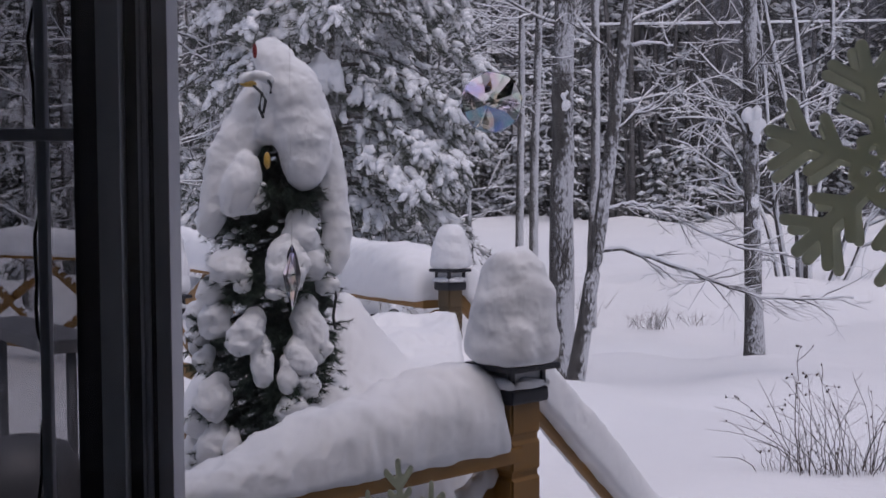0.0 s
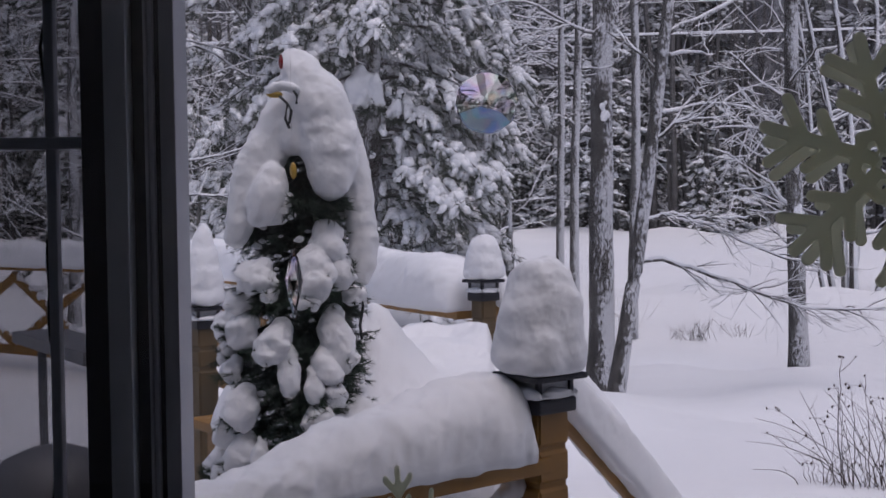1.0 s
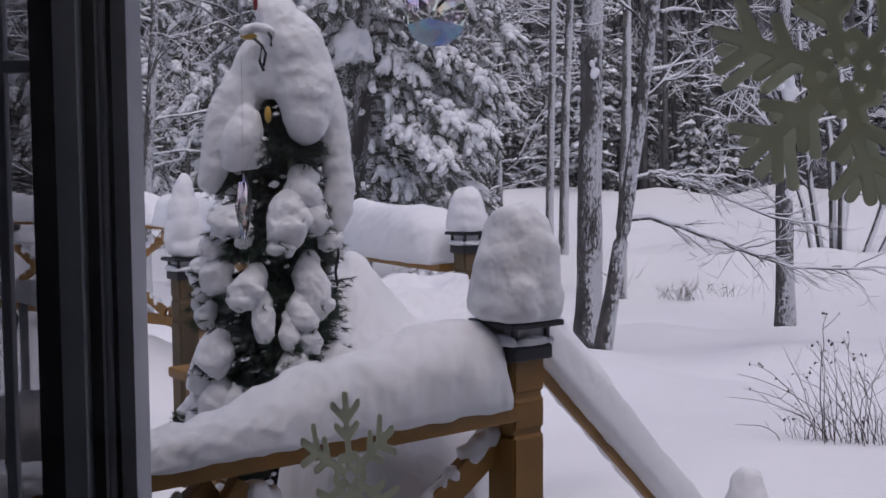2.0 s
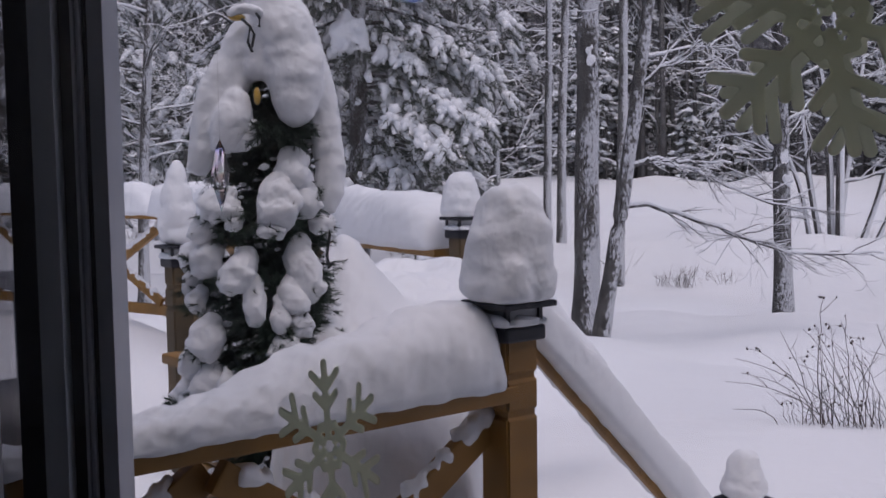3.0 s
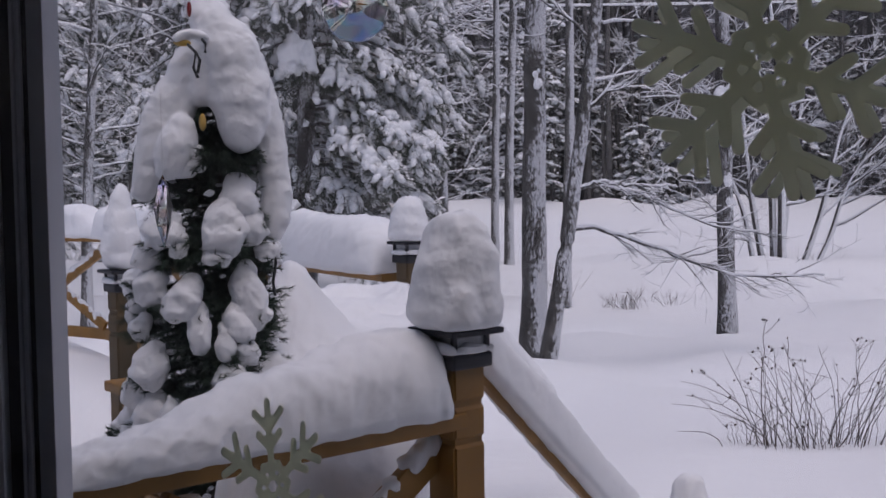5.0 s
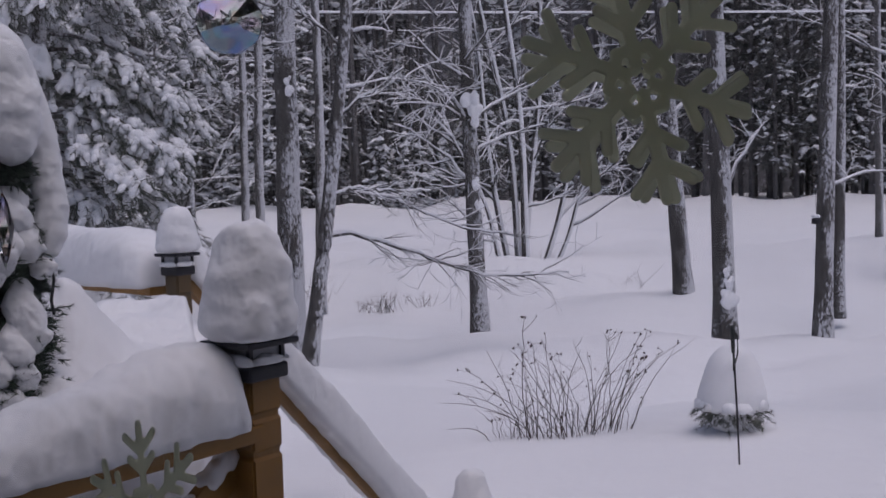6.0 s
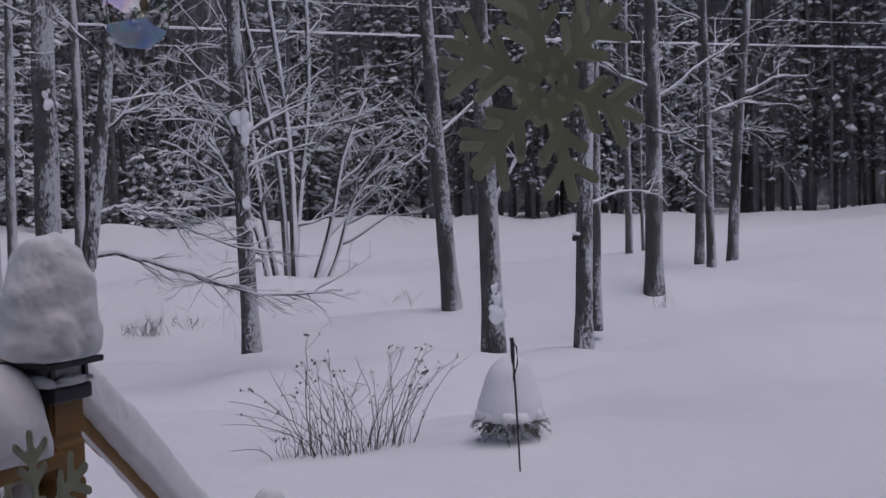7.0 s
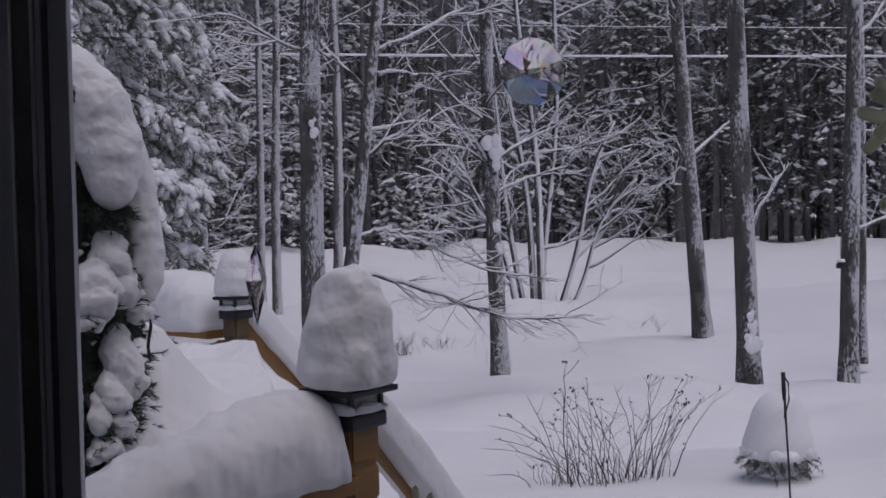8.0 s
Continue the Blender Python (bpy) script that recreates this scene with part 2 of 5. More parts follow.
def lathe(profile, n=28, rng=None, lumps=0.0, freq=12.0):
    """A turned shape from rows (radius, height)."""
    p = np.array(profile, float)
    a = np.arange(n) * 2 * math.pi / n
    v = np.stack((p[:, 0, None] * np.cos(a), p[:, 0, None] * np.sin(a), np.broadcast_to(p[:, 1, None], (len(p), n))), -1).reshape(-1, 3)
    if rng is not None and lumps:
        v[:, :2] *= (1 + lumps * waves(v, rng, freq) + 0.4 * lumps * waves(v, rng, freq * 3))[:, None]
        v[:, 2] += lumps * 0.12 * waves(v, rng, freq) * (v[:, 2] > v[:, 2].min() + 0.02)
    i, j = np.meshgrid(np.arange(len(p) - 1), np.arange(n), indexing="ij")
    a0, a1 = i * n + j, i * n + (j + 1) % n
    f = np.concatenate((np.stack((a0, a1, a1 + n), -1).reshape(-1, 3), np.stack((a0, a1 + n, a0 + n), -1).reshape(-1, 3)))
    v = np.vstack((v, (0, 0, p[0, 1]), (0, 0, p[-1, 1])))
    k, e = np.arange(n), (len(p) - 1) * n
    f = np.vstack((f, np.column_stack((k * 0 + len(v) - 2, (k + 1) % n, k)), np.column_stack((k * 0 + len(v) - 1, e + k, e + (k + 1) % n))))
    return v, f


def loaf(rng, start, end, widths, heights, steps=60, ragged=0.0022, lump=0.03, back=0.0):
    """A long loaf of snow lying on a board from start to end, in world metres; widths and heights run from end to end."""
    start, end = np.array(start, float), np.array(end, float)
    t = np.linspace(0, 1, steps)
    w, h = np.interp(t, np.linspace(0, 1, len(widths)), widths), np.interp(t, np.linspace(0, 1, len(heights)), heights)
    ends = np.clip(np.minimum(t, 1 - t) / 0.04, 0, 1) ** 0.5
    axis = (end - start) / np.linalg.norm(end - start)
    side = np.cross(axis, (0, 0, 1.0))
    side /= np.linalg.norm(side)
    a = np.linspace(0, math.pi, 29)
    cx = np.sign(np.cos(a)) * np.abs(np.cos(a)) ** 0.70
    cz = np.sin(a) ** 0.85
    cx, cz = np.append(cx, (-0.6, 0.0, 0.6)), np.append(cz, (-0.03, -0.03, -0.03))
    n = len(cx)
    base = start + (end - start) * t[:, None]
    if back:
        base = base + side * ((w - back) / 2)[:, None]
    v = base[:, None, :] + side * (cx[None, :, None] * (w * (0.6 + 0.4 * ends))[:, None, None] / 2) + np.array((0, 0, 1.0)) * (cz[None, :, None] * (h * (0.25 + 0.75 * ends))[:, None, None])
    v = v.reshape(-1, 3)
    big = waves(v, rng, 7.5, 20)
    z = np.tile(cz, steps)
    edge = waves(v, rng, 75.0, 16)
    fine = min(1.0, lump / 0.03)
    v[:, 2] += fine * z * (0.0035 * waves(v, rng, 60.0, 9) + 0.0018 * waves(v, rng, 140.0, 9))
    v[:, 2] += np.where(z > 0.1, 0.6 * lump * big * z, ragged * edge)
    flank = np.clip(z * 2.5, 0, 1)
    v += side * (flank * lump * 0.22 * waves(v, rng, 12.0, 20) + flank * lump * 0.09 * waves(v, rng, 45.0, 16) + flank * fine * 0.0022 * waves(v, rng, 130.0, 9))[:, None]
    i, j = np.meshgrid(np.arange(steps - 1), np.arange(n), indexing="ij")
    a0, a1 = i * n + j, i * n + (j + 1) % n
    f = np.concatenate((np.stack((a0, a1, a1 + n), -1).reshape(-1, 3), np.stack((a0, a1 + n, a0 + n), -1).reshape(-1, 3)))
    v = np.vstack((v, base[0] + (0, 0, h[0] * 0.1), base[-1] + (0, 0, h[-1] * 0.1)))
    k, e = np.arange(n), (steps - 1) * n
    f = np.vstack((f, np.column_stack((k * 0 + len(v) - 2, (k + 1) % n, k)), np.column_stack((k * 0 + len(v) - 1, e + k, e + (k + 1) % n))))
    return v, f


def smoothstep(a, b, x):
    u = np.clip((np.asarray(x, float) - a) / (b - a), 0, 1)
    return u * u * (3 - 2 * u)


def ground_height(x, y):
    r = np.hypot(x, y)
    return 0.87 - 0.82 * smoothstep(4.5, 15, r) + 0.75 * smoothstep(28, 62, r)


def at_ground(x, y, sink=0.03):
    return (x, y, float(ground_height(x, y)) - sink)


# ---- the ground ----
def build_ground():
    rng = np.random.default_rng(3)
    rs = np.concatenate((np.linspace(0.0, 24, 150), 24 * (600 / 24) ** np.linspace(0.01, 1, 90)))
    a = np.linspace(0, 2 * math.pi, 361)[:-1]
    n = len(a)
    x, y = rs[:, None] * np.sin(a), rs[:, None] * np.cos(a)
    z = ground_height(x, y)
    p = np.column_stack((x.ravel(), y.ravel(), np.zeros(x.size)))
    r = np.hypot(p[:, 0], p[:, 1])
    swell = 0.15 * waves(p, rng, 0.35) + 0.10 * waves(p, rng, 1.1) + 0.012 * waves(p, rng, 3.0)
    z = z.ravel() + swell * smoothstep(3.0, 8.0, r) * (1 - 0.6 * smoothstep(30, 60, r))
    # the ploughed track across the field and the bank along the woods
    z -= 0.18 * np.exp(-((r - 41) / 1.1) ** 2)
    z += 0.34 * smoothstep(21.0, 23.4, r + 0.5 * waves(p, rng, 0.3)) * (1 - smoothstep(28, 40, r))
    for hx, hy, wx, wy, deep in ((2.9, 15.4, 1.3, 0.7, 0.30), (6.0, 10.2, 1.0, 0.5, 0.16), (9.5, 13.0, 2.2, 0.8, 0.2), (4.0, 8.4, 1.2, 0.4, 0.10), (12.5, 13.0, 2.0, 0.9, 0.22), (2.2, 9.0, 0.8, 0.4, 0.10), (7.0, 14.0, 1.0, 0.6, 0.18)):
        z -= deep * np.exp(-((p[:, 0] - hx) / wx) ** 2 - ((p[:, 1] - hy) / wy) ** 2)
    z += 0.35 * np.exp(-((r - 61) / 1.6) ** 2) * (1 + 0.6 * waves(p, rng, 0.5))
    z += 6.0 * smoothstep(75, 200, r)
    house = (p[:, 0] > -3.3) & (p[:, 0] < 3.8) & (p[:, 1] > -4.8) & (p[:, 1] < 0.75)
    z = np.where(house, np.minimum(z, 0.50), z)
    v = np.column_stack((p[:, :2], z))
    i, j = np.meshgrid(np.arange(len(rs) - 1), np.arange(n), indexing="ij")
    a0, a1 = i * n + j, i * n + (j + 1) % n
    f = np.concatenate((np.stack((a0, a0 + n, a1 + n), -1).reshape(-1, 3), np.stack((a0, a1 + n, a1), -1).reshape(-1, 3)))
    f = f[:, ::-1]
    g = Geo()
    g.add(v, f)
    return tagged(link_part("ground", g, FIELD_SNOW), "deep untouched snow over yard and field", "ground", kind="structure")


build_ground()


# ---- trees ----
def limb(geo, rng, p, d, length, r, depth, snow=1.0, kids=4, droop=0.0, spread=0.8, sides=(6, 5, 4, 3), cover=0.75):
    """A bare limb with its twigs, and a ridge of snow along the top of each."""
    d = np.array(d, float)
    d /= np.linalg.norm(d)
    n = 6 if depth > 1 else 4
    pts, q = [np.array(p, float)], d.copy()
    for k in range(n):
        q = q + rng.normal(size=3) * 0.16 + np.array((0, 0, -droop))
        q /= np.linalg.norm(q)
        pts.append(pts[-1] + q * length / n)
    pts = np.array(pts)
    rad = r * np.linspace(1, 0.35, n + 1)
    side = sides[min(len(sides) - 1, 3 - min(depth, 3))]
    geo.add(*tube(pts, rad, side, closed=False), 0)
    if abs(q[2]) < 0.9 and snow > 0 and rng.random() < cover:
        lift = np.column_stack((np.zeros(n + 1), np.zeros(n + 1), rad * 0.75 + 0.004 * snow))
        thick = (rad * 0.75 + 0.0065 * snow) * rng.uniform(0.7, 1.3, n + 1)
        geo.add(*tube(pts + lift, thick, max(3, side - 1), closed=False), 1)
    if depth > 0:
        for _ in range(kids):
            at = rng.uniform(0.25, 0.97)
            k = at * n
            i = min(int(k), n - 1)
            base = pts[i] + (pts[i + 1] - pts[i]) * (k - i)
            nd = (pts[i + 1] - pts[i]) / np.linalg.norm(pts[i + 1] - pts[i]) + rng.normal(size=3) * spread * 0.62
            limb(geo, rng, base, nd, length * rng.uniform(0.4, 0.7), r * (1 - 0.6 * at) * 0.55, depth - 1, snow, kids, droop, spread, sides, cover)


def trunk_points(rng, base, lean, height, wander, n=14):
    t = np.linspace(0, 1, n)
    p = np.array(base)[None, :] + np.column_stack((lean[0] * t * height, lean[1] * t * height, t * height))
    p[:, 0] += wander * (np.sin(t * 5 + rng.uniform(0, 6)) - np.sin(rng.uniform(0, 6))) * t
    p[:, 1] += wander * np.sin(t * 4 + rng.uniform(0, 6)) * t
    return p


def hardwood(seed, base, radius, lean, height, label, limbs=(), random_limbs=8, wander=0.08, material=BARK, low=0.3, reach=1.3, group="yard trees", clots=(), load=0.8):
    """A leafless yard tree: tapered trunk, limbs with snow ridges."""
    rng = np.random.default_rng(seed)
    e = thing("bare_tree", (0, 0, 0), label, "tree", group)
    pts = trunk_points(rng, base, lean, height, wander)
    rad = radius * np.linspace(1, 0.45, len(pts))
    rad[0] *= 1.25
    g = Geo()
    fine = np.linspace(0, 1, 60)
    fp = np.column_stack([np.interp(fine, np.linspace(0, 1, len(pts)), pts[:, k]) for k in range(3)])
    fr = np.interp(fine, np.linspace(0, 1, len(pts)), rad)
    v, f = tube(fp, fr, 16)
    v += (waves(v, rng, 14.0) * radius * 0.05)[:, None] * np.array((1, 1, 0))
    g.add(v, f)
    link_part("trunk", g, material, e)
    for h, out, size in clots:
        g = Geo()
        p = np.array([np.interp(h / height, np.linspace(0, 1, len(pts)), pts[:, k]) for k in range(3)])
        for _ in range(9):
            g.add(*blob(rng, p + np.array((out * radius * 0.6, -radius * 0.85, 0)) + rng.normal(size=3) * size * (0.3, 0.15, 0.5), np.array((0.5, 0.4, 0.7)) * size * rng.uniform(0.5, 1.0), 2, 0.2))
        melt(link_part("snow_clot", g, SNOW, e, "clot of snow stuck to the bark"), 0.012, 2)
    shoots = [(h / height, d, length, r, 3, 0.75) for h, d, length, r in limbs]
    for _ in range(random_limbs):
        a = rng.uniform(0, 2 * math.pi)
        shoots.append((rng.uniform(low, 0.95), (math.cos(a), math.sin(a), rng.uniform(-0.1, 0.7)), reach * rng.uniform(0.6, 1.3), radius * 0.20, 2, load))
    for h, d, length, r, depth, snow in shoots:
        c = Geo()
        p = np.array([np.interp(h, np.linspace(0, 1, len(pts)), pts[:, k]) for k in range(3)])
        limb(c, rng, p, d, length, r, depth, snow=snow, kids=3)
        link_part("limb", c, [material, TREE_SNOW], e, "thin limb carrying a ridge of snow")
    return e


# ---- the woods beyond the field ----
def far_conifer(seed, height, width, bare=0.08, thick=1.0, snow=0.97):
    """A snow-hung conifer for the far woods: trunk, drooping boughs of needle tufts with snow on top."""
    rng = np.random.default_rng(seed)
    g = Geo()
    top = np.array((rng.uniform(-0.3, 0.3), rng.uniform(-0.3, 0.3), height))
    g.add(*tube([(0, 0, -0.5), top * 0.5, top], [0.17, 0.11, 0.03], 6, closed=False), 0)
    z = height * bare + 0.4
    while z < height * 0.98:
        size = width * (1 - z / height) ** 0.8 * rng.uniform(0.6, 1.15) + 0.25
        for _ in range(rng.integers(4, 7)):
            a = rng.uniform(0, 2 * math.pi)
            out = np.array((math.cos(a), math.sin(a), 0))
            root = top * (z / height) * np.array((1, 1, 0)) + np.array((0, 0, z))
            L = size * rng.uniform(0.6, 1.1)
            bend = np.array((0, 0, 1.0))
            pts = [root, root + out * L * 0.5 + bend * 0.05 * L, root + out * L - bend * (0.15 + 0.2 * rng.random()) * L]
            g.add(*tube(pts, [0.035, 0.025, 0.01], 3, closed=False), 0)
            for s in np.linspace(0.25, 1.0, max(3, int(L * 3.2 * thick))):
                p = pts[0] + (pts[1] - pts[0]) * min(1, 2 * s) + (pts[2] - pts[1]) * max(0, 2 * s - 1)
                p = p + rng.normal(size=3) * (0.16, 0.16, 0.08)
                w = rng.uniform(0.10, 0.28)
                # a spray of narrow hanging needle blades
                for _ in range(7):
                    b = rng.uniform(0, 2 * math.pi)
                    dirn = np.array((math.cos(b), math.sin(b), rng.uniform(-1.1, 0.15)))
                    across = np.array((-math.sin(b), math.cos(b), rng.uniform(-0.6, 0.6))) * w * rng.uniform(0.16, 0.34)
                    o = p + rng.normal(size=3) * w * 0.3 - (0, 0, w * 0.2)
                    g.add(np.array((o - across, o + across, o + dirn * w * rng.uniform(1.0, 1.9))), [(0, 1, 2)], 2)
                if rng.random() < snow:
                    v = OCTA[0] * (1 + 0.4 * rng.normal(size=(6, 1))) * (w * rng.uniform(1.0, 1.8), w * rng.uniform(0.5, 0.95), w * rng.uniform(0.35, 0.75))
                    b = a + rng.normal() * 0.5
                    cb, sb = math.cos(b), math.sin(b)
                    v = v @ np.array(((cb, sb, -0.25), (-sb, cb, 0), (0, 0, 1)))
                    g.add(v + p + (0, 0, w * 0.15), OCTA[1], 1)
        z += rng.uniform(0.35, 0.6)
    return g.arrays()


def far_bare(seed, height):
    """A leafless tree for the far woods."""
    rng = np.random.default_rng(seed)
    g = Geo()
    lean = rng.normal(size=2) * 0.04
    pts = np.array([(lean[0] * h, lean[1] * h, h) for h in np.linspace(-0.5, height, 7)])
    pts[:, :2] += rng.normal(size=(7, 2)) * 0.12
    g.add(*tube(pts, np.linspace(0.13, 0.03, 7) * rng.uniform(0.6, 1.3), 5, closed=False), 0)
    for _ in range(26):
        h = rng.uniform(0.08, 0.95)
        p = np.array([np.interp(h, np.linspace(0, 1, 7), pts[:, k]) for k in range(3)])
        a = rng.uniform(0, 2 * math.pi)
        limb(g, rng, p, (math.cos(a), math.sin(a), rng.uniform(0.0, 0.9)), rng.uniform(1.0, 2.6), 0.04, 2, snow=3.2, kids=3, spread=0.9, sides=(4, 3, 3, 3), cover=0.95)
    return g.arrays()


def build_far_woods():
    rng = np.random.default_rng(11)
    firs = [far_conifer(100 + k, 17.0 + 1.5 * k, 2.6 + 0.25 * k, 0.03) for k in range(4)]
    shrubs = [far_conifer(140 + k, 4.5 + k, 1.7, 0.02, 1.3) for k in range(2)]
    darks = [far_conifer(120 + k, 17.0 + 1.5 * k, 2.4, 0.12, 0.9, 0.34) for k in range(3)]
    bares = [far_bare(160 + k, 15.0 + k) for k in range(4)]
    g = Geo()
    for row, (dist, gap) in enumerate(((63.5, 2.3), (67, 2.6), (72, 3.6))):
        a = radians(-32)
        while a < radians(62):
            a += gap / dist * rng.uniform(0.55, 1.45)
            r = dist + rng.uniform(-1.6, 1.6)
            x, y = r * math.sin(a), r * math.cos(a)
            kind = rng.random()
            right = math.degrees(a) > 20 + rng.uniform(-8, 8)
            if right and kind < 0.86:
                model = darks[rng.integers(3)] if kind < 0.72 else firs[rng.integers(4)]
            elif kind < (0.34 if row < 2 else 0.75):
                model = firs[rng.integers(4)]
            elif kind < 0.52:
                model = shrubs[rng.integers(2)]
            else:
                model = bares[rng.integers(4)]
            g.join(model, scale=rng.uniform(0.8, 1.15), turn=rng.uniform(0, 6.28), shift=(x, y, float(ground_height(x, y)) - 0.1))
    # straight bare trunks in the dark of the stand
    for _ in range(240):
        a, r = radians(rng.uniform(-30, 62)), rng.uniform(62.5, 76)
        x, y = r * math.sin(a), r * math.cos(a)
        z = float(ground_height(x, y)) - 0.2
        w = rng.uniform(0.09, 0.22)
        g.add(*tube([(x, y, z), (x + rng.normal() * 0.3, y, z + 9), (x + rng.normal() * 0.6, y, z + 20)], [w, w * 0.8, w * 0.5], 6, closed=False), 0)
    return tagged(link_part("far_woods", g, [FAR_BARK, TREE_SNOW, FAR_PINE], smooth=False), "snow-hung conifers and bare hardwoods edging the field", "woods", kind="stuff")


build_far_woods()


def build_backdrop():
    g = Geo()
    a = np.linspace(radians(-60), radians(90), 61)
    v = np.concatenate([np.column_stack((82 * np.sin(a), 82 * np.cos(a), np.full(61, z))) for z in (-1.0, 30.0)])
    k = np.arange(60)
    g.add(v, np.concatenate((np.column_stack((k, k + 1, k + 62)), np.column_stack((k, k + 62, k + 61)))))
    # shade between trunks, haze and snow are put into the sheet's colour
    m = Nodes("painted_deep_woods", 1.0)
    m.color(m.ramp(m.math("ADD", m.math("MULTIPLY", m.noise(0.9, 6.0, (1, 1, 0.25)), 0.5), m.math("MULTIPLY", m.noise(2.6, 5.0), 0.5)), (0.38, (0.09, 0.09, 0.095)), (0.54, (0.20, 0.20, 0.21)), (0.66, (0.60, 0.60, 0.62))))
    return tagged(link_part("backdrop", g, m.mat), "sheet painted with the dim depth of the snowy woods", "backdrop", kind="structure")


build_backdrop()

# ---- trees of the yard ----
GREY = "grey bare hardwood with blown snow on its bark"
hardwood(1, at_ground(1.26, 12.3), 0.155, (0.012, 0.0), 9.0, "tall dark hardwood trunk rising from the snow", [(4.6, (1, 0.2, 0.3), 1.8, 0.03), (4.1, (-1, -0.1, 0.4), 1.3, 0.02)], 4, 0.05, low=0.5, clots=((3.2, 0.2, 0.08),))
LEANER = hardwood(2, at_ground(1.27, 11.2), 0.085, (0.165, 0.0), 8.0, "slender leaning hardwood with long low snowy branches",
         [(3.0, (1, 0.1, 0.1), 1.1, 0.02), (2.7, (0.8, -0.3, 0.5), 0.9, 0.02), (3.4, (-0.6, 0.2, 0.6), 0.8, 0.02), (3.8, (1, 0, 0.6), 1.2, 0.025)], 6, 0.10, low=0.4)
hardwood(3, at_ground(2.6, 19.0), 0.10, (0.03, 0.0), 10.0, "slender grey hardwood plastered with snow", (), 9, 0.12, material=PLASTERED)
hardwood(4, at_ground(1.85, 25.0), 0.10, (0.005, 0.0), 11.0, "slender grey hardwood plastered with snow", (), 9, 0.10, material=PLASTERED)
hardwood(5, at_ground(2.05, 23.6), 0.11, (-0.006, 0.0), 11.0, "slender grey hardwood plastered with snow", (), 9, 0.14, material=PLASTERED)
hardwood(6, at_ground(4.15, 14.4), 0.125, (-0.015, 0.0), 9.0, "grey hardwood with a snowy knot and hooked limbs",
         [(3.0, (-0.7, -0.2, 0.9), 0.9, 0.04), (2.2, (-1, 0.2, 0.75), 1.5, 0.025), (3.6, (-0.9, -0.3, 0.8), 1.1, 0.025), (1.0, (-1, 0.0, 0.12), 1.0, 0.015), (2.6, (0.8, -0.2, 0.9), 1.2, 0.025)], 7, 0.06, clots=((3.25, 0.0, 0.16), (2.2, 0.3, 0.09), (1.9, 0.5, 0.08)))
hardwood(7, at_ground(8.5, 16.7), 0.165, (-0.075, 0.0), 9.0, GREY, [(3.2, (0.9, 0, 0.8), 1.6, 0.03)], 6, 0.07)
hardwood(8, at_ground(6.56, 11.9), 0.145, (-0.02, 0.0), 9.0, "grey hardwood with snow clots on its trunk", [(1.8, (0.6, -0.1, 1.0), 1.1, 0.03)], 5, 0.05, low=0.45, clots=((0.62, 0.3, 0.15), (0.85, 0.0, 0.10), (1.0, -0.4, 0.06)))
hardwood(9, at_ground(7.39, 11.1), 0.115, (0.035, 0.0), 9.0, GREY, [(2.0, (0.8, 0.2, 0.25), 1.2, 0.02)], 5, 0.05, low=0.4)
hardwood(10, at_ground(9.76, 14.2), 0.10, (0.02, 0.0), 9.0, GREY, (), 6, 0.07)
hardwood(11, at_ground(13.29, 17.2), 0.19, (0.01, 0.0), 10.0, GREY, [(4.2, (-0.9, 0, 0.35), 1.8, 0.04), (4.0, (1, 0.1, 0.3), 2.2, 0.04)], 6, 0.06)
hardwood(12, at_ground(17.8, 24.0), 0.11, (0.0, 0.0), 10.0, "slender grey hardwood plastered with snow", (), 8, 0.10, material=PLASTERED)
hardwood(13, at_ground(18.2, 21.6), 0.13, (0.02, 0.0), 10.0, GREY, [(3.4, (1, 0, 0.2), 2.6, 0.05)], 8, 0.10)
hardwood(14, at_ground(16.7, 19.4), 0.11, (-0.02, 0.0), 10.0, GREY, [(3.9, (1, 0.1, 0.35), 2.4, 0.04), (2.0, (-1, 0, 0.3), 1.6, 0.03), (3.0, (-1, 0.2, 0.2), 1.4, 0.03)], 8, 0.09)
hardwood(15, at_ground(19.0, 21.3), 0.15, (0.07, 0.0), 10.0, "leaning grey hardwood banked with snow at its foot", [(4.6, (1, 0, 0.3), 2.2, 0.05), (4.2, (-1, 0, 0.4), 1.6, 0.04)], 7, 0.08)
hardwood(16, at_ground(20.6, 27.0), 0.06, (0.0, 0.0), 7.0, "thin sapling with snow on its twigs", (), 7, 0.08, material=PLASTERED)
hardwood(17, at_ground(-5.2, 17.0), 0.09, (0.05, 0.0), 8.0, "tangled bare hardwood loaded with snow", (), 14, 0.15, low=0.12, reach=2.2, load=0.9)
hardwood(18, at_ground(-4.0, 20.0), 0.10, (-0.04, 0.0), 9.0, "tangled bare hardwood loaded with snow", (), 14, 0.15, low=0.12, reach=2.4, load=0.9)
hardwood(19, at_ground(-8.0, 21.0), 0.12, (0.02, 0.0), 9.0, "tangled bare hardwood loaded with snow", (), 14, 0.15, low=0.1, reach=2.4, load=0.9)
hardwood(20, at_ground(-0.2, 33.0), 0.12, (0.02, 0.0), 11.0, "tangled bare hardwood loaded with snow", (), 26, 0.15, low=0.1, reach=2.8, load=2.2)
hardwood(21, at_ground(1.2, 38.0), 0.12, (-0.02, 0.0), 11.0, "tangled bare hardwood loaded with snow", (), 26, 0.15, low=0.1, reach=2.8, load=2.2)


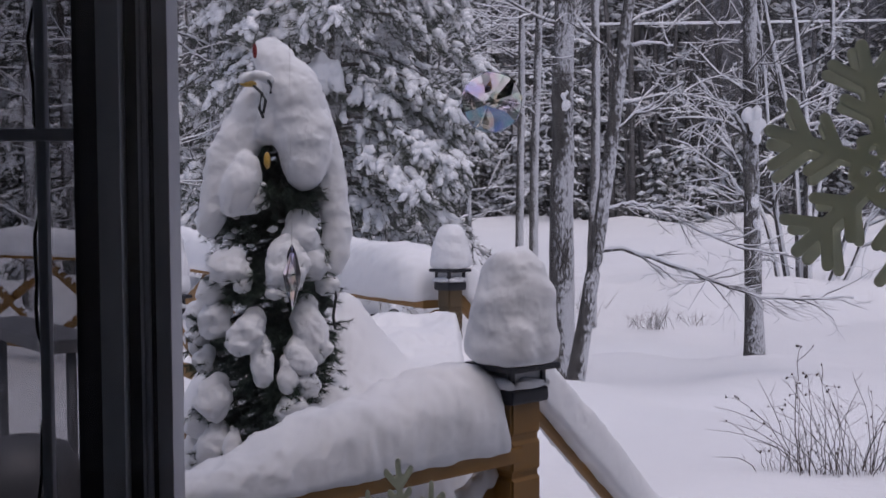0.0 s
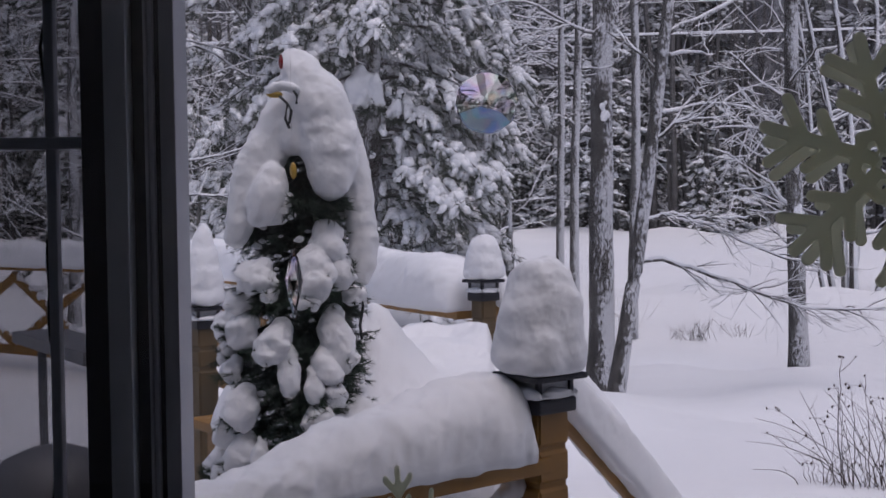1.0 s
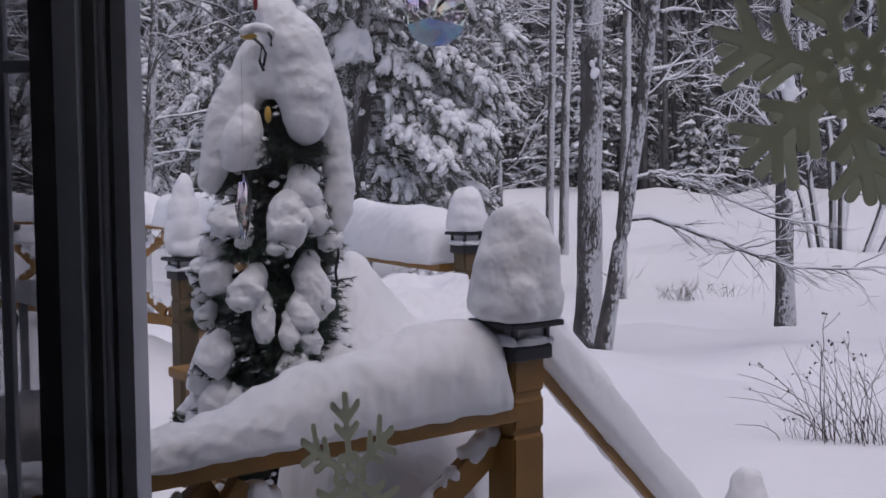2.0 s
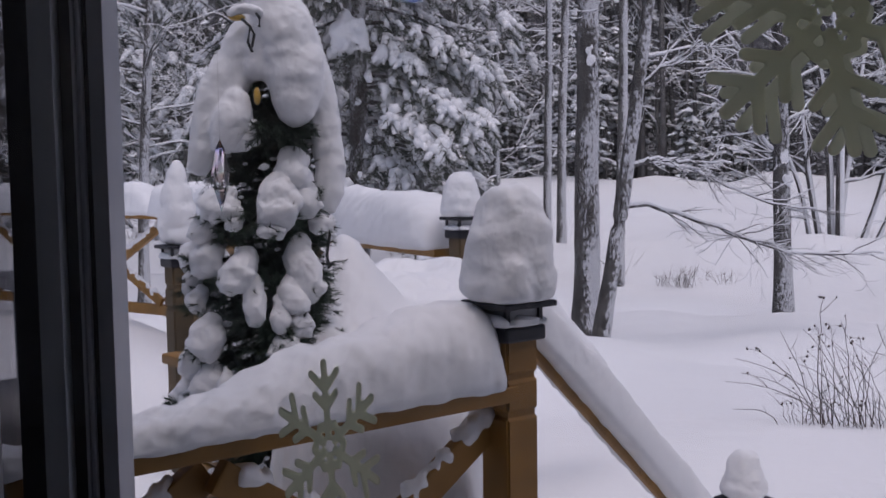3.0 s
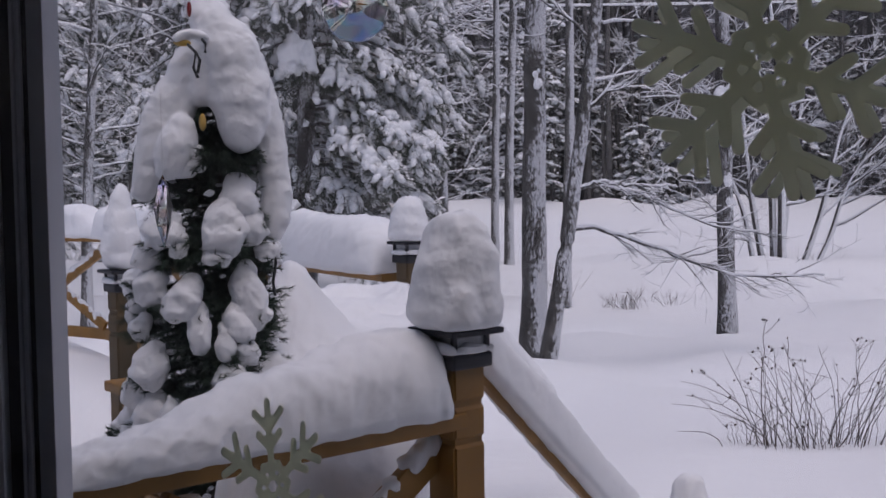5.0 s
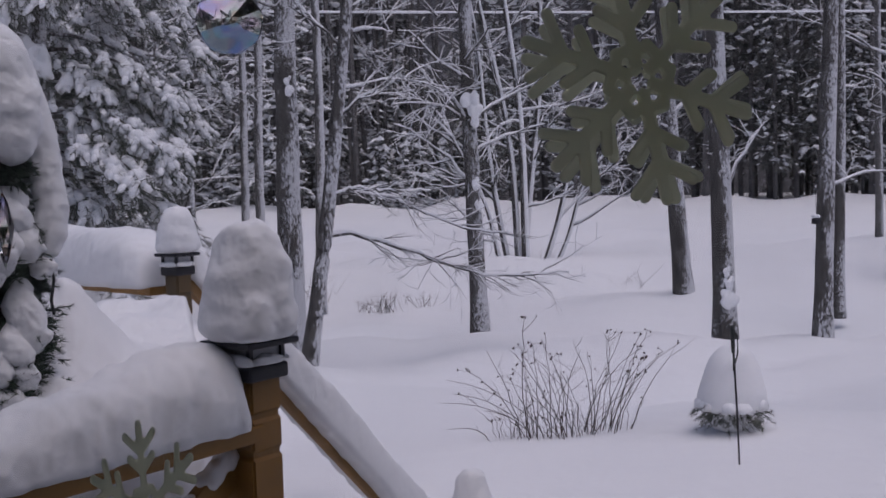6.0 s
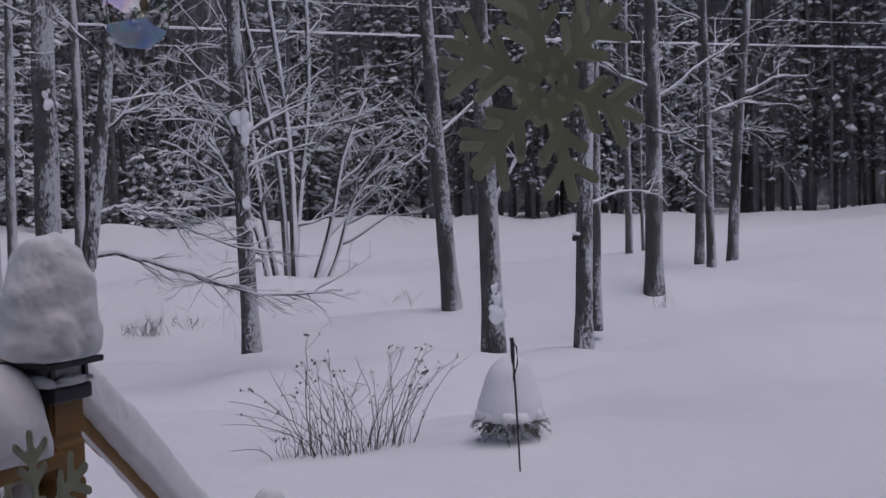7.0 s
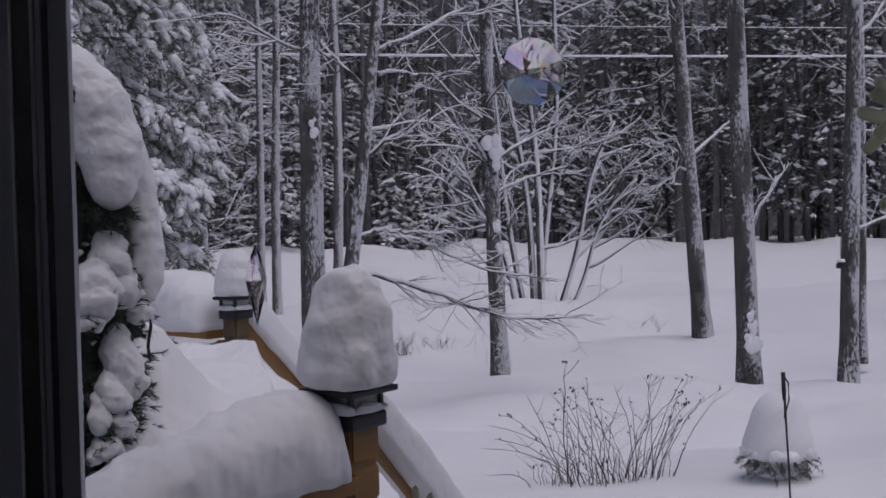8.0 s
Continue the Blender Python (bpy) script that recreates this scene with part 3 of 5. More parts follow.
def arching_branch(tree, seed, points, radius, twigs, size):
    """A long low branch that arches out over the snow, with many fine twigs."""
    rng = np.random.default_rng(seed)
    q = np.array(points, float)
    t = np.linspace(0, len(q) - 1, 26)
    line = np.column_stack([np.interp(t, np.arange(len(q)), q[:, k]) for k in range(3)])
    line[1:-1] = (line[:-2] + line[1:-1] * 2 + line[2:]) / 4 + rng.normal(size=(24, 3)) * 0.008
    rad = radius * np.linspace(1, 0.28, 26)
    g = Geo()
    g.add(*tube(line, rad, 7), 0)
    g.add(*tube(line + np.column_stack((np.zeros(26), np.zeros(26), rad * 0.9 + 0.003)), (rad * 0.9 + 0.004) * rng.uniform(0.75, 1.25, 26), 6), 1)
    for _ in range(twigs):
        k = rng.integers(6, 25)
        way = line[k] - line[k - 1]
        way = way / np.linalg.norm(way) + np.array((0.1, rng.normal() * 0.6, rng.uniform(-0.45, 0.65)))
        limb(g, rng, line[k], way, size * rng.uniform(0.4, 1.1), radius * 0.34, 2, snow=0.5, kids=3, droop=0.03, spread=0.9, sides=(4, 4, 3, 3), cover=0.5)
    return link_part("limb", g, [BARK, TREE_SNOW], tree, "long low branch with fine snowy twigs")


arching_branch(LEANER, 201, ((1.44, 11.2, 1.70), (1.78, 11.2, 1.74), (2.2, 11.15, 1.60), (2.65, 11.1, 1.43), (3.15, 11.05, 1.24), (3.65, 11.0, 1.20), (4.15, 11.0, 1.22)), 0.023, 24, 0.62)
arching_branch(LEANER, 202, ((1.52, 11.2, 2.12), (1.80, 11.2, 2.17), (2.2, 11.25, 2.12), (2.6, 11.2, 1.92), (3.0, 11.15, 1.74), (3.5, 11.1, 1.68)), 0.020, 22, 0.55)
arching_branch(LEANER, 203, ((1.52, 11.2, 2.13), (1.80, 11.1, 2.20), (2.2, 11.0, 2.17), (2.6, 11.0, 2.16)), 0.022, 10, 0.35)


def clump_tree(base, seed):
    """A vase of several stems that spread from one root."""
    rng = np.random.default_rng(seed)
    e = thing("multi_stem_tree", (0, 0, 0), "spreading many-stemmed bare tree outlined in snow", "tree", "yard trees")
    for lean, h, r in ((-0.16, 7.5, 0.06), (-0.07, 8.0, 0.075), (0.0, 8.0, 0.09), (0.07, 8.0, 0.085), (0.38, 4.5, 0.06), (0.6, 3.2, 0.045), (-0.34, 4.0, 0.045)):
        g = Geo()
        pts = trunk_points(rng, (base[0] + lean * 1.2, base[1] + rng.uniform(-0.3, 0.3), base[2]), (lean, rng.uniform(-0.05, 0.05)), h, 0.30)
        rad = r * np.linspace(1, 0.3, len(pts))
        g.add(*tube(pts, rad, 9), 0)
        lift = np.column_stack((np.full(len(pts), 0.03), np.full(len(pts), -0.03), rad * 0.3))
        g.add(*tube(pts + lift, rad * 0.85, 6), 1)
        for _ in range(8):
            k = rng.uniform(0.2, 0.95) * (len(pts) - 1)
            p = np.array([np.interp(k, np.arange(len(pts)), pts[:, q]) for q in range(3)])
            side = rng.choice((-1, 1)) if abs(lean) < 0.1 else math.copysign(1, lean)
            limb(g, rng, p, (side * rng.uniform(0.4, 1.2), rng.uniform(-0.6, 0.6), rng.uniform(0.25, 0.9)), rng.uniform(0.9, 2.2), 0.032, 2, snow=1.1, kids=3, cover=0.9)
        link_part("stem", g, [BARK, TREE_SNOW], e)
    return e


clump_tree(at_ground(7.8, 23.1), 31)


# ---- the snow-laden pines behind the deck ----
def spray(rng, at, direction, length, blades, spread, width):
    """Needles that fan out along a twig, as thin blades."""
    d = np.array(direction, float)
    d /= np.linalg.norm(d)
    s = rng.uniform(0, 1, blades)
    root = np.array(at) + d * (s * length)[:, None]
    tip = d * 0.55 + rng.normal(size=(blades, 3)) * spread
    tip /= np.linalg.norm(tip, axis=1)[:, None]
    tip = root + tip * (length * rng.uniform(0.35, 0.6, blades))[:, None]
    across = np.cross(tip - root, rng.normal(size=(blades, 3)))
    across *= width / (np.linalg.norm(across, axis=1)[:, None] + 1e-9)
    v = np.stack((root - across, root + across, tip), 1).reshape(-1, 3)
    return v, np.arange(blades * 3).reshape(-1, 3)


def big_pine(seed, base, radius, height, reach, label, boughs=60, pads=5, low=1.2):
    rng = np.random.default_rng(seed)
    e = thing("pine_tree", (0, 0, 0), label, "tree", "pines behind the deck")
    g = Geo()
    pts = trunk_points(rng, base, (0.0, 0.0), height, 0.05)
    g.add(*tube(pts, radius * np.linspace(1, 0.4, len(pts)), 14))
    link_part("trunk", g, DARK_BARK, e)
    wood, green, white = Geo(), Geo(), Geo()
    for k in range(boughs):
        h = low + (height - low) * (k / boughs) ** 1.1
        a = rng.uniform(0, 2 * math.pi)
        out = np.array((math.cos(a), math.sin(a), 0.0))
        root = np.array([np.interp(h / height, np.linspace(0, 1, len(pts)), pts[:, q]) for q in range(3)])
        L = reach * rng.uniform(0.55, 1.1)
        drop = rng.uniform(0.25, 0.6)
        line = np.array([root + out * L * s + np.array((0, 0, 0.10 * L * s - drop * L * s * s)) for s in np.linspace(0, 1, 6)])
        wood.add(*tube(line, 0.035 * np.linspace(1, 0.3, 6), 5, closed=False), 0)
        for s in np.linspace(0.3, 1.0, pads):
            for side in (-1, 1):
                p = np.array([np.interp(s, np.linspace(0, 1, 6), line[:, q]) for q in range(3)])
                across = np.array((-out[1], out[0], 0)) * side
                p = p + across * rng.uniform(0.05, 0.32) * (1.25 - s) * L * 0.6
                d = out * 0.7 + across * 0.5 + np.array((0, 0, -rng.uniform(0.3, 1.0)))
                w = rng.uniform(0.085, 0.16)
                hand = s > 0.5 and rng.random() < 0.62
                for _ in range(5 if hand else 3):
                    green.add(*spray(rng, p + rng.normal(size=3) * 0.09, d + rng.normal(size=3) * 0.3, w * 2.2, 16, 0.55, 0.007))
                dn = d / np.linalg.norm(d)
                if hand:
                    # a hanging hand of snow: fingers that fan out and droop from the bough's end
                    for _ in range(rng.integers(4, 8)):
                        way = out * rng.uniform(0.1, 0.9) + across * rng.normal() * 0.7 + np.array((0, 0, -rng.uniform(0.5, 1.4)))
                        way /= np.linalg.norm(way)
                        length, thick = rng.uniform(0.22, 0.50), rng.uniform(0.07, 0.13)
                        for u in (0.1, 0.45, 0.8):
                            white.add(*blob(rng, p + way * length * u + (0, 0, 0.03), (length * 0.30, thick * (1.1 - 0.55 * u), thick * (0.9 - 0.5 * u)), 1, 0.25, 2.2, 0.0, way))
                        green.add(*spray(rng, p + way * length * 0.3 - (0, 0, 0.05), way, length * 0.9, 18, 0.5, 0.006))
                else:
                    for q in range(rng.integers(1, 3)):
                        c = p + dn * w * 0.8 * q + np.array((0, 0, w * 0.28))
                        white.add(*blob(rng, c, (w * rng.uniform(0.9, 1.4), w * rng.uniform(0.4, 0.65), w * rng.uniform(0.3, 0.5)), 1, 0.25, 2.2, 0.0, dn + rng.normal(size=3) * 0.15))
    link_part("boughs", wood, DARK_BARK, e)
    link_part("needles", green, PINE, e, "dull green needle tufts", smooth=False)
    link_part("snow_pads", white, TREE_SNOW, e, "heavy pads of snow on the boughs")
    return e


big_pine(41, at_ground(-1.95, 19.0), 0.20, 9.0, 2.7, "large pine with drooping boughs under heavy snow", 80, 6, 1.6)
big_pine(42, at_ground(-1.05, 26.0), 0.15, 9.5, 2.6, "pine with drooping boughs under heavy snow", 64, 5, 1.0)
big_pine(43, at_ground(-4.6, 25.0), 0.16, 9.5, 2.6, "pine with drooping boughs under heavy snow", 64, 5, 0.8)
big_pine(44, at_ground(-9.5, 28.0), 0.16, 9.5, 2.6, "pine with drooping boughs under heavy snow", 56, 5, 0.8)

def hanging_pad(at, size, seed):
    """A big cushion of snow draped over the end of a pine bough, needles showing under its ragged hem."""
    rng = np.random.default_rng(seed)
    e = thing("snow_cushion", at, "large cushion of snow draped on a pine bough", "snow", "snow cushions")
    g, green = Geo(), Geo()
    lean = rng.uniform(-0.4, 0.4)
    for _ in range(44):
        q = rng.random() ** 0.7
        spread = size * (0.12 + 0.62 * q)
        k = size * rng.uniform(0.16, 0.30)
        p = np.array((lean * size * q + rng.uniform(-1, 1) * spread, rng.normal() * size * 0.22, size * (0.75 - 1.25 * q) - 0.25 * size * rng.random() * q))
        g.add(*blob(rng, p, (k, k * 0.8, k * rng.uniform(0.8, 1.5)), 2, 0.15))
        if q > 0.6:
            for _ in range(3):
                green.add(*spray(rng, p - (0, 0, k * 0.7), (rng.normal() * 0.5, rng.normal() * 0.4, -1.0), size * 0.5, 14, 0.5, 0.006))
    roughen(melt(link_part("snow_pad", g, TREE_SNOW, e), 0.03, 3), 0.05, 0.0)
    link_part("needles", green, PINE, e, "dull green needle tufts", smooth=False)
    return e


for k, (at, size) in enumerate((((-1.99, 18.1, 4.35), 0.46), ((-0.43, 23.8, 2.40), 0.52), ((-0.80, 23.8, 5.2), 0.42), ((-2.5, 18.0, 5.1), 0.34), ((-1.45, 18.2, 4.0), 0.22))):
    hanging_pad(at, size, 300 + k)

# ---- deck ----
YAW = 39.0
NEAR, FAR, LEFT, LOW = (-0.095, 1.94), (-0.185, 3.73), (-1.20, 3.66), (0.612, 2.84)


def slab(name, outline, top, thick, material, label, kind="structure"):
    bm = bmesh.new()
    lower = [bm.verts.new((x, y, top - thick)) for x, y in outline]
    face = bm.faces.new(lower)
    up = bmesh.ops.extrude_face_region(bm, geom=[face])["geom"]
    bmesh.ops.translate(bm, vec=(0, 0, thick), verts=[g for g in up if isinstance(g, bmesh.types.BMVert)])
    bmesh.ops.recalc_face_normals(bm, faces=bm.faces)
    me = bpy.data.meshes.new(name)
    bm.to_mesh(me)
    bm.free()
    me.materials.append(material)
    return tagged(new(name, me), label, name.replace("_", " "), kind=kind)


DECK = ((-1.30, 0.96), (-0.16, 1.92), (-0.26, 3.70), (-2.15, 6.85), (-4.2, 10.2), (-9.0, 7.0), (-9.0, 0.96))
slab("deck_floor", DECK, 1.00, 0.14, WOOD, "cedar deck boards buried under snow")


def deck_snow():
    rng = np.random.default_rng(6)
    bm = bmesh.new()
    face = bm.faces.new([bm.verts.new((x, y, 1.16)) for x, y in DECK])
    bmesh.ops.triangulate(bm, faces=[face])
    for _ in range(6):
        bmesh.ops.subdivide_edges(bm, edges=bm.edges[:], cuts=1, use_grid_fill=True)
    up = bmesh.ops.extrude_face_region(bm, geom=bm.faces[:])["geom"]
    lift = [g for g in up if isinstance(g, bmesh.types.BMVert)]
    for vert in bm.verts:
        vert.co.z = 1.003
    p = np.array([g.co[:] for g in lift])
    z = 1.16 + 0.03 * waves(p, rng, 1.2) + 0.012 * waves(p, rng, 5.0)
    for vert, h in zip(lift, z):
        vert.co.z = h
    bmesh.ops.recalc_face_normals(bm, faces=bm.faces)
    me = bpy.data.meshes.new("deck_snow")
    bm.to_mesh(me)
    bm.free()
    me.materials.append(SNOW)
    tagged(new("deck_snow", me), "thick even snow lying on the deck", "snow", kind="structure")


deck_snow()


def deck_post(at, base, top, cap_side, snow_width, snow_height, label, seed, cone=0.0, wood=WOOD):
    """A square deck post with turned grooves, a black lantern cap and a tall cap of snow."""
    rng = np.random.default_rng(seed)
    e = thing("deck_post", (at[0], at[1], base), label, "post", "deck posts", yaw=YAW)
    side, h = cap_side * 0.60, top - base
    bm = bmesh.new()
    s = side / 2
    rows = [(s, 0), (s, h - 0.235), (s * 0.86, h - 0.228), (s * 0.86, h - 0.218), (s, h - 0.211), (s, h - 0.160), (s * 0.86, h - 0.153), (s * 0.86, h - 0.143), (s, h - 0.136), (s, h - 0.07)]
    rings = [[bm.verts.new((x * r, y * r, z)) for x, y in ((1, 1), (-1, 1), (-1, -1), (1, -1))] for r, z in rows]
    for lo, hi in zip(rings, rings[1:]):
        for k in range(4):
            bm.faces.new((lo[k], lo[(k + 1) % 4], hi[(k + 1) % 4], hi[k]))
    bm.faces.new(rings[-1])
    bm.faces.new(rings[0][::-1])
    bmesh.ops.bevel(bm, geom=[d for d in bm.edges if abs(d.verts[0].co.z - d.verts[1].co.z) > 0.03], offset=0.005, segments=2, affect="EDGES")
    me = bpy.data.meshes.new("post_body")
    bm.to_mesh(me)
    bm.free()
    me.materials.append(wood)
    body = new("post_body", me)
    body.parent = e
    lamp = box_mesh("lantern_base", (side * 1.28, side * 1.28, 0.030), BLACK, e, (0, 0, h - 0.062), 0, 0.006, "black lantern skirt")
    for x in (-1, 1):
        for y in (-1, 1):
            box_mesh("lantern_bar", (0.010, 0.010, 0.044), BLACK, lamp, (x * side * 0.52, y * side * 0.52, 0.034), 0, 0.001)
    for k in range(4):
        a = k * math.pi / 2
        box_mesh("lantern_pane", (0.004, side * 0.92, 0.040), LAMP_GLASS, lamp, (math.cos(a) * side * 0.48, math.sin(a) * side * 0.48, 0.034), math.degrees(a), 0)
        g = Geo()
        g.add(*blob(rng, (math.cos(a) * side * 0.56, math.sin(a) * side * 0.56, 0.020), (0.018 + abs(math.sin(a)) * side * 0.4, 0.018 + abs(math.cos(a)) * side * 0.4, 0.016), 3, 0.2, 4.0, 0.7))
        link_part("ledge_snow", g, SNOW, lamp, "snow drifted against the lantern")
    box_mesh("cap_plate", (cap_side, cap_side, 0.012), BLACK, e, (0, 0, h - 0.004), 0, 0.003, "black lantern roof")
    g = Geo()
    for q in np.sort(rng.uniform(0.05, 0.90, 26)):
        wide = snow_width / 2 * (1.04 - 0.26 * q) * (1 - q ** (3.4 - cone * 2.0)) ** (0.50 + cone * 0.25)
        lump = max(wide * 0.52, 0.012)
        mid = rng.normal(size=2) * wide * 0.06 + (0.06 * snow_width * q * q, 0.0)
        for k in range(6):
            a = (k + rng.uniform(0.0, 1.0)) * math.pi / 3
            size = lump * rng.uniform(0.90, 1.08)
            out = max(wide - size * 0.92, 0.0) * (1 + 0.06 * (1 - q) * abs(math.sin(2 * a)))
            g.add(*blob(rng, (mid[0] + out * math.cos(a), mid[1] + out * math.sin(a), h + 0.004 + snow_height * q), (size, size, min(size, snow_height * 0.16) * rng.uniform(0.9, 1.2)), 2, 0.10))
        g.add(*blob(rng, (mid[0], mid[1], h + snow_height * q), (wide * 0.8, wide * 0.8, snow_height * 0.10), 3, 0.04))
    for v in g.v:
        v[:, 2] = np.maximum(v[:, 2], h + 0.003 + 0.004 * np.sin(v[:, 0] * 300) * np.cos(v[:, 1] * 260))
    roughen(melt(link_part("snow_cap", g, SNOW, e, "tall rounded cap of snow"), 0.0046, 46), 0.004, 0.0032)
    return e


deck_post(NEAR, 0.84, 1.936, 0.138, 0.178, 0.256, "stained cedar post with black lantern and tall snow cap", 51)
deck_post(FAR, 1.00, 2.014, 0.112, 0.145, 0.172, "weathered cedar post, shade in its colour, with black lantern and rounded snow", 52, 0.0, SHADED_OLD_WOOD)
deck_post(LEFT, 1.00, 1.93, 0.125, 0.145, 0.32, "dark cedar post with a pointed cone of snow", 53, 0.6, SHADED_OLD_WOOD)
deck_post(LOW, 0.80, 1.245, 0.12, 0.125, 0.14, "low stair post under a cap of snow", 54)


def beam(name, p, q, width, depth, parent, label=""):
    """A board from p to q; width is level, depth upright."""
    p, q = Vector(p), Vector(q)
    d = q - p
    ob = box_mesh(name, (d.length, width, depth), WOOD, parent, (0, 0, 0), 0, 0.004, label)
    ob.matrix_basis = Matrix.Translation((p + q) / 2) @ Matrix.Rotation(math.atan2(d.y, d.x), 4, "Z") @ Matrix.Rotation(-math.asin(d.z / d.length), 4, "Y")
    return ob


def railing(p, q, floor, label, bays, widths, heights, seed, braces=True, ragged=0.0022, board=0.032, wide=0.105, back=0.0):
    """A deck railing: top board, bottom rail, crossed braces, and the snow that lies on the top board."""
    rng = np.random.default_rng(seed)
    e = thing("railing", (0, 0, 0), label, "railing", "deck railings")
    p, q = np.array(p, float), np.array(q, float)
    beam("top_board", p, q, wide, board, e)
    drop = np.array((0, 0, p[2] - floor - 0.12))
    if braces:
        beam("bottom_rail", p - drop, q - drop, 0.038, 0.07, e)
        for k in range(bays):
            a, b = p + (q - p) * k / bays, p + (q - p) * (k + 1) / bays
            side = np.cross(q - p, (0, 0, 1.0))
            side = side / np.linalg.norm(side) * 0.018
            for one, two, s in ((a - (0, 0, 0.05), b - drop + (0, 0, 0.05), side), (a - drop + (0, 0, 0.05), b - (0, 0, 0.05), -side)):
                beam("cross_brace", one + s, two + s, 0.030, 0.06, e)
                g = Geo()
                up = np.array((0, 0, 0.028))
                for u in np.arange(0.06, 0.95, 0.022):
                    if rng.random() < 0.62:
                        g.add(*blob(rng, one + (two - one) * u + up + s, (0.022 * rng.uniform(0.5, 1.3), 0.022 * rng.uniform(0.6, 1.2), 0.026 * rng.uniform(0.5, 1.6)), 2, 0.2, 2.5))
                tagged(melt(link_part("brace_snow", g, SNOW, e, "clots of snow on the brace"), 0.006 if seed == 61 else 0.012, 1), kind="stuff")
    g = Geo()
    top = np.array((0, 0, 0.014))
    g.add(*loaf(rng, p + top, q + top, widths, heights, min(320, int(150 * max(1, np.linalg.norm(q - p)))), ragged, 0.03 if braces else 0.011, back))
    roughen(link_part("snow_loaf", g, SNOW, e, "thick loaf of snow along the top board"), 0.006 if braces else 0.004, 0.0036)
    return e


railing((-0.108, 1.937, 1.756), (-1.11, 1.13, 1.756), 1.10, "cedar deck railing with crossed braces under thick snow", 2, (0.25, 0.23, 0.16, 0.120, 0.115), (0.160, 0.125, 0.058, 0.048, 0.05), 61, back=0.118)
railing((-0.24, 3.80, 1.88), (-2.15, 6.95, 1.88), 1.14, "cedar deck railing under a deep loaf of snow", 3, (0.26, 0.24, 0.26), (0.20, 0.20, 0.20), 62)
railing((-2.15, 6.95, 1.88), (-5.2, 8.9, 1.88), 1.14, "cedar deck railing under a deep loaf of snow", 4, (0.26, 0.24, 0.26), (0.20, 0.19, 0.20), 63)
railing((-0.065, 2.05, 1.842), (0.50, 2.80, 1.110), 1.0, "sloping stair handrail under a loaf of snow", 1, (0.085, 0.10, 0.10), (0.12, 0.14, 0.13), 64, False, 0.003, 0.020, 0.016)
railing((-0.15, 3.82, 1.90), (0.45, 4.57, 1.17), 1.0, "sloping stair handrail under a loaf of snow", 1, (0.10, 0.10, 0.10), (0.15, 0.15, 0.12), 65, False, 0.003, 0.05, 0.035)


def deck_box():
    """A planked storage box on the deck whose snow has grown to a broad mound."""
    rng = np.random.default_rng(70)
    e = thing("storage_box", (-0.50, 2.80, 1.0), "planked deck storage box under a broad mound of snow", "box", yaw=YAW)
    for k in range(5):
        z = 0.075 + 0.13 * k
        for y in (-0.31, 0.31):
            box_mesh("plank", (0.74, 0.022, 0.122), WOOD, e, (0, y, z), 0, 0.004)
        for x in (-0.36, 0.36):
            box_mesh("plank", (0.022, 0.596, 0.122), WOOD, e, (x, 0, z), 0, 0.004)
    box_mesh("lid", (0.82, 0.70, 0.03), WOOD, e, (0, 0, 0.672), 0, 0.008)
    g = Geo()
    v, f = blob(rng, (0.05, 0, 0.69), (0.52, 0.44, 0.20), 4, 0.05, 2.0, 0.96)
    v[:, 2] += (0.035 * waves(v, rng, 6.0) + 0.012 * waves(v, rng, 18.0)) * (v[:, 2] > 0.72)
    g.add(v, f)
    roughen(link_part("snow_mound", g, SNOW, e, "broad mound of snow"), 0.010, 0.0)
    d = thing("snow_drift", (-0.40, 2.40, 1.0), "drift of snow heaped between the railing and the fir", "snow")
    n = 90
    u, w = [q.ravel() for q in np.meshgrid(np.linspace(-0.62, -0.11, n), np.linspace(1.86, 3.25, n), indexing="ij")]
    p = np.column_stack((u, w, np.zeros(n * n)))
    away = (w - 1.937 - 0.805 * (u + 0.108)) * 0.78
    z = 1.56 + 0.27 * smoothstep(0.02, 0.34, away) + 0.10 * (w - 2.2) + 0.19 * np.exp(-((u + 0.46) / 0.10) ** 2 - ((w - 2.40) / 0.14) ** 2) + 0.03 * np.exp(-((u + 0.35) / 0.12) ** 2 - ((w - 2.7) / 0.2) ** 2)
    z += 0.020 * waves(p, rng, 9.0, 16) + 0.009 * waves(p, rng, 24.0, 16) + 0.0035 * waves(p, rng, 70.0, 16)
    edge = np.minimum(np.minimum(smoothstep(-0.62, -0.54, u), 1 - smoothstep(-0.19, -0.11, u)), np.minimum(smoothstep(1.86, 1.93, w), 1 - smoothstep(3.0, 3.25, w)))
    z = 1.02 + (z - 1.02) * edge ** 0.45
    i, j = [q.ravel() for q in np.meshgrid(np.arange(n - 1), np.arange(n - 1), indexing="ij")]
    a0 = i * n + j
    g = Geo()
    g.add(np.column_stack((u + 0.40, w - 2.40, z - 1.0)), np.concatenate((np.column_stack((a0, a0 + n, a0 + n + 1)), np.column_stack((a0, a0 + n + 1, a0 + 1)))))
    roughen(link_part("heap", g, SNOW, d), 0.012, 0.004)


deck_box()


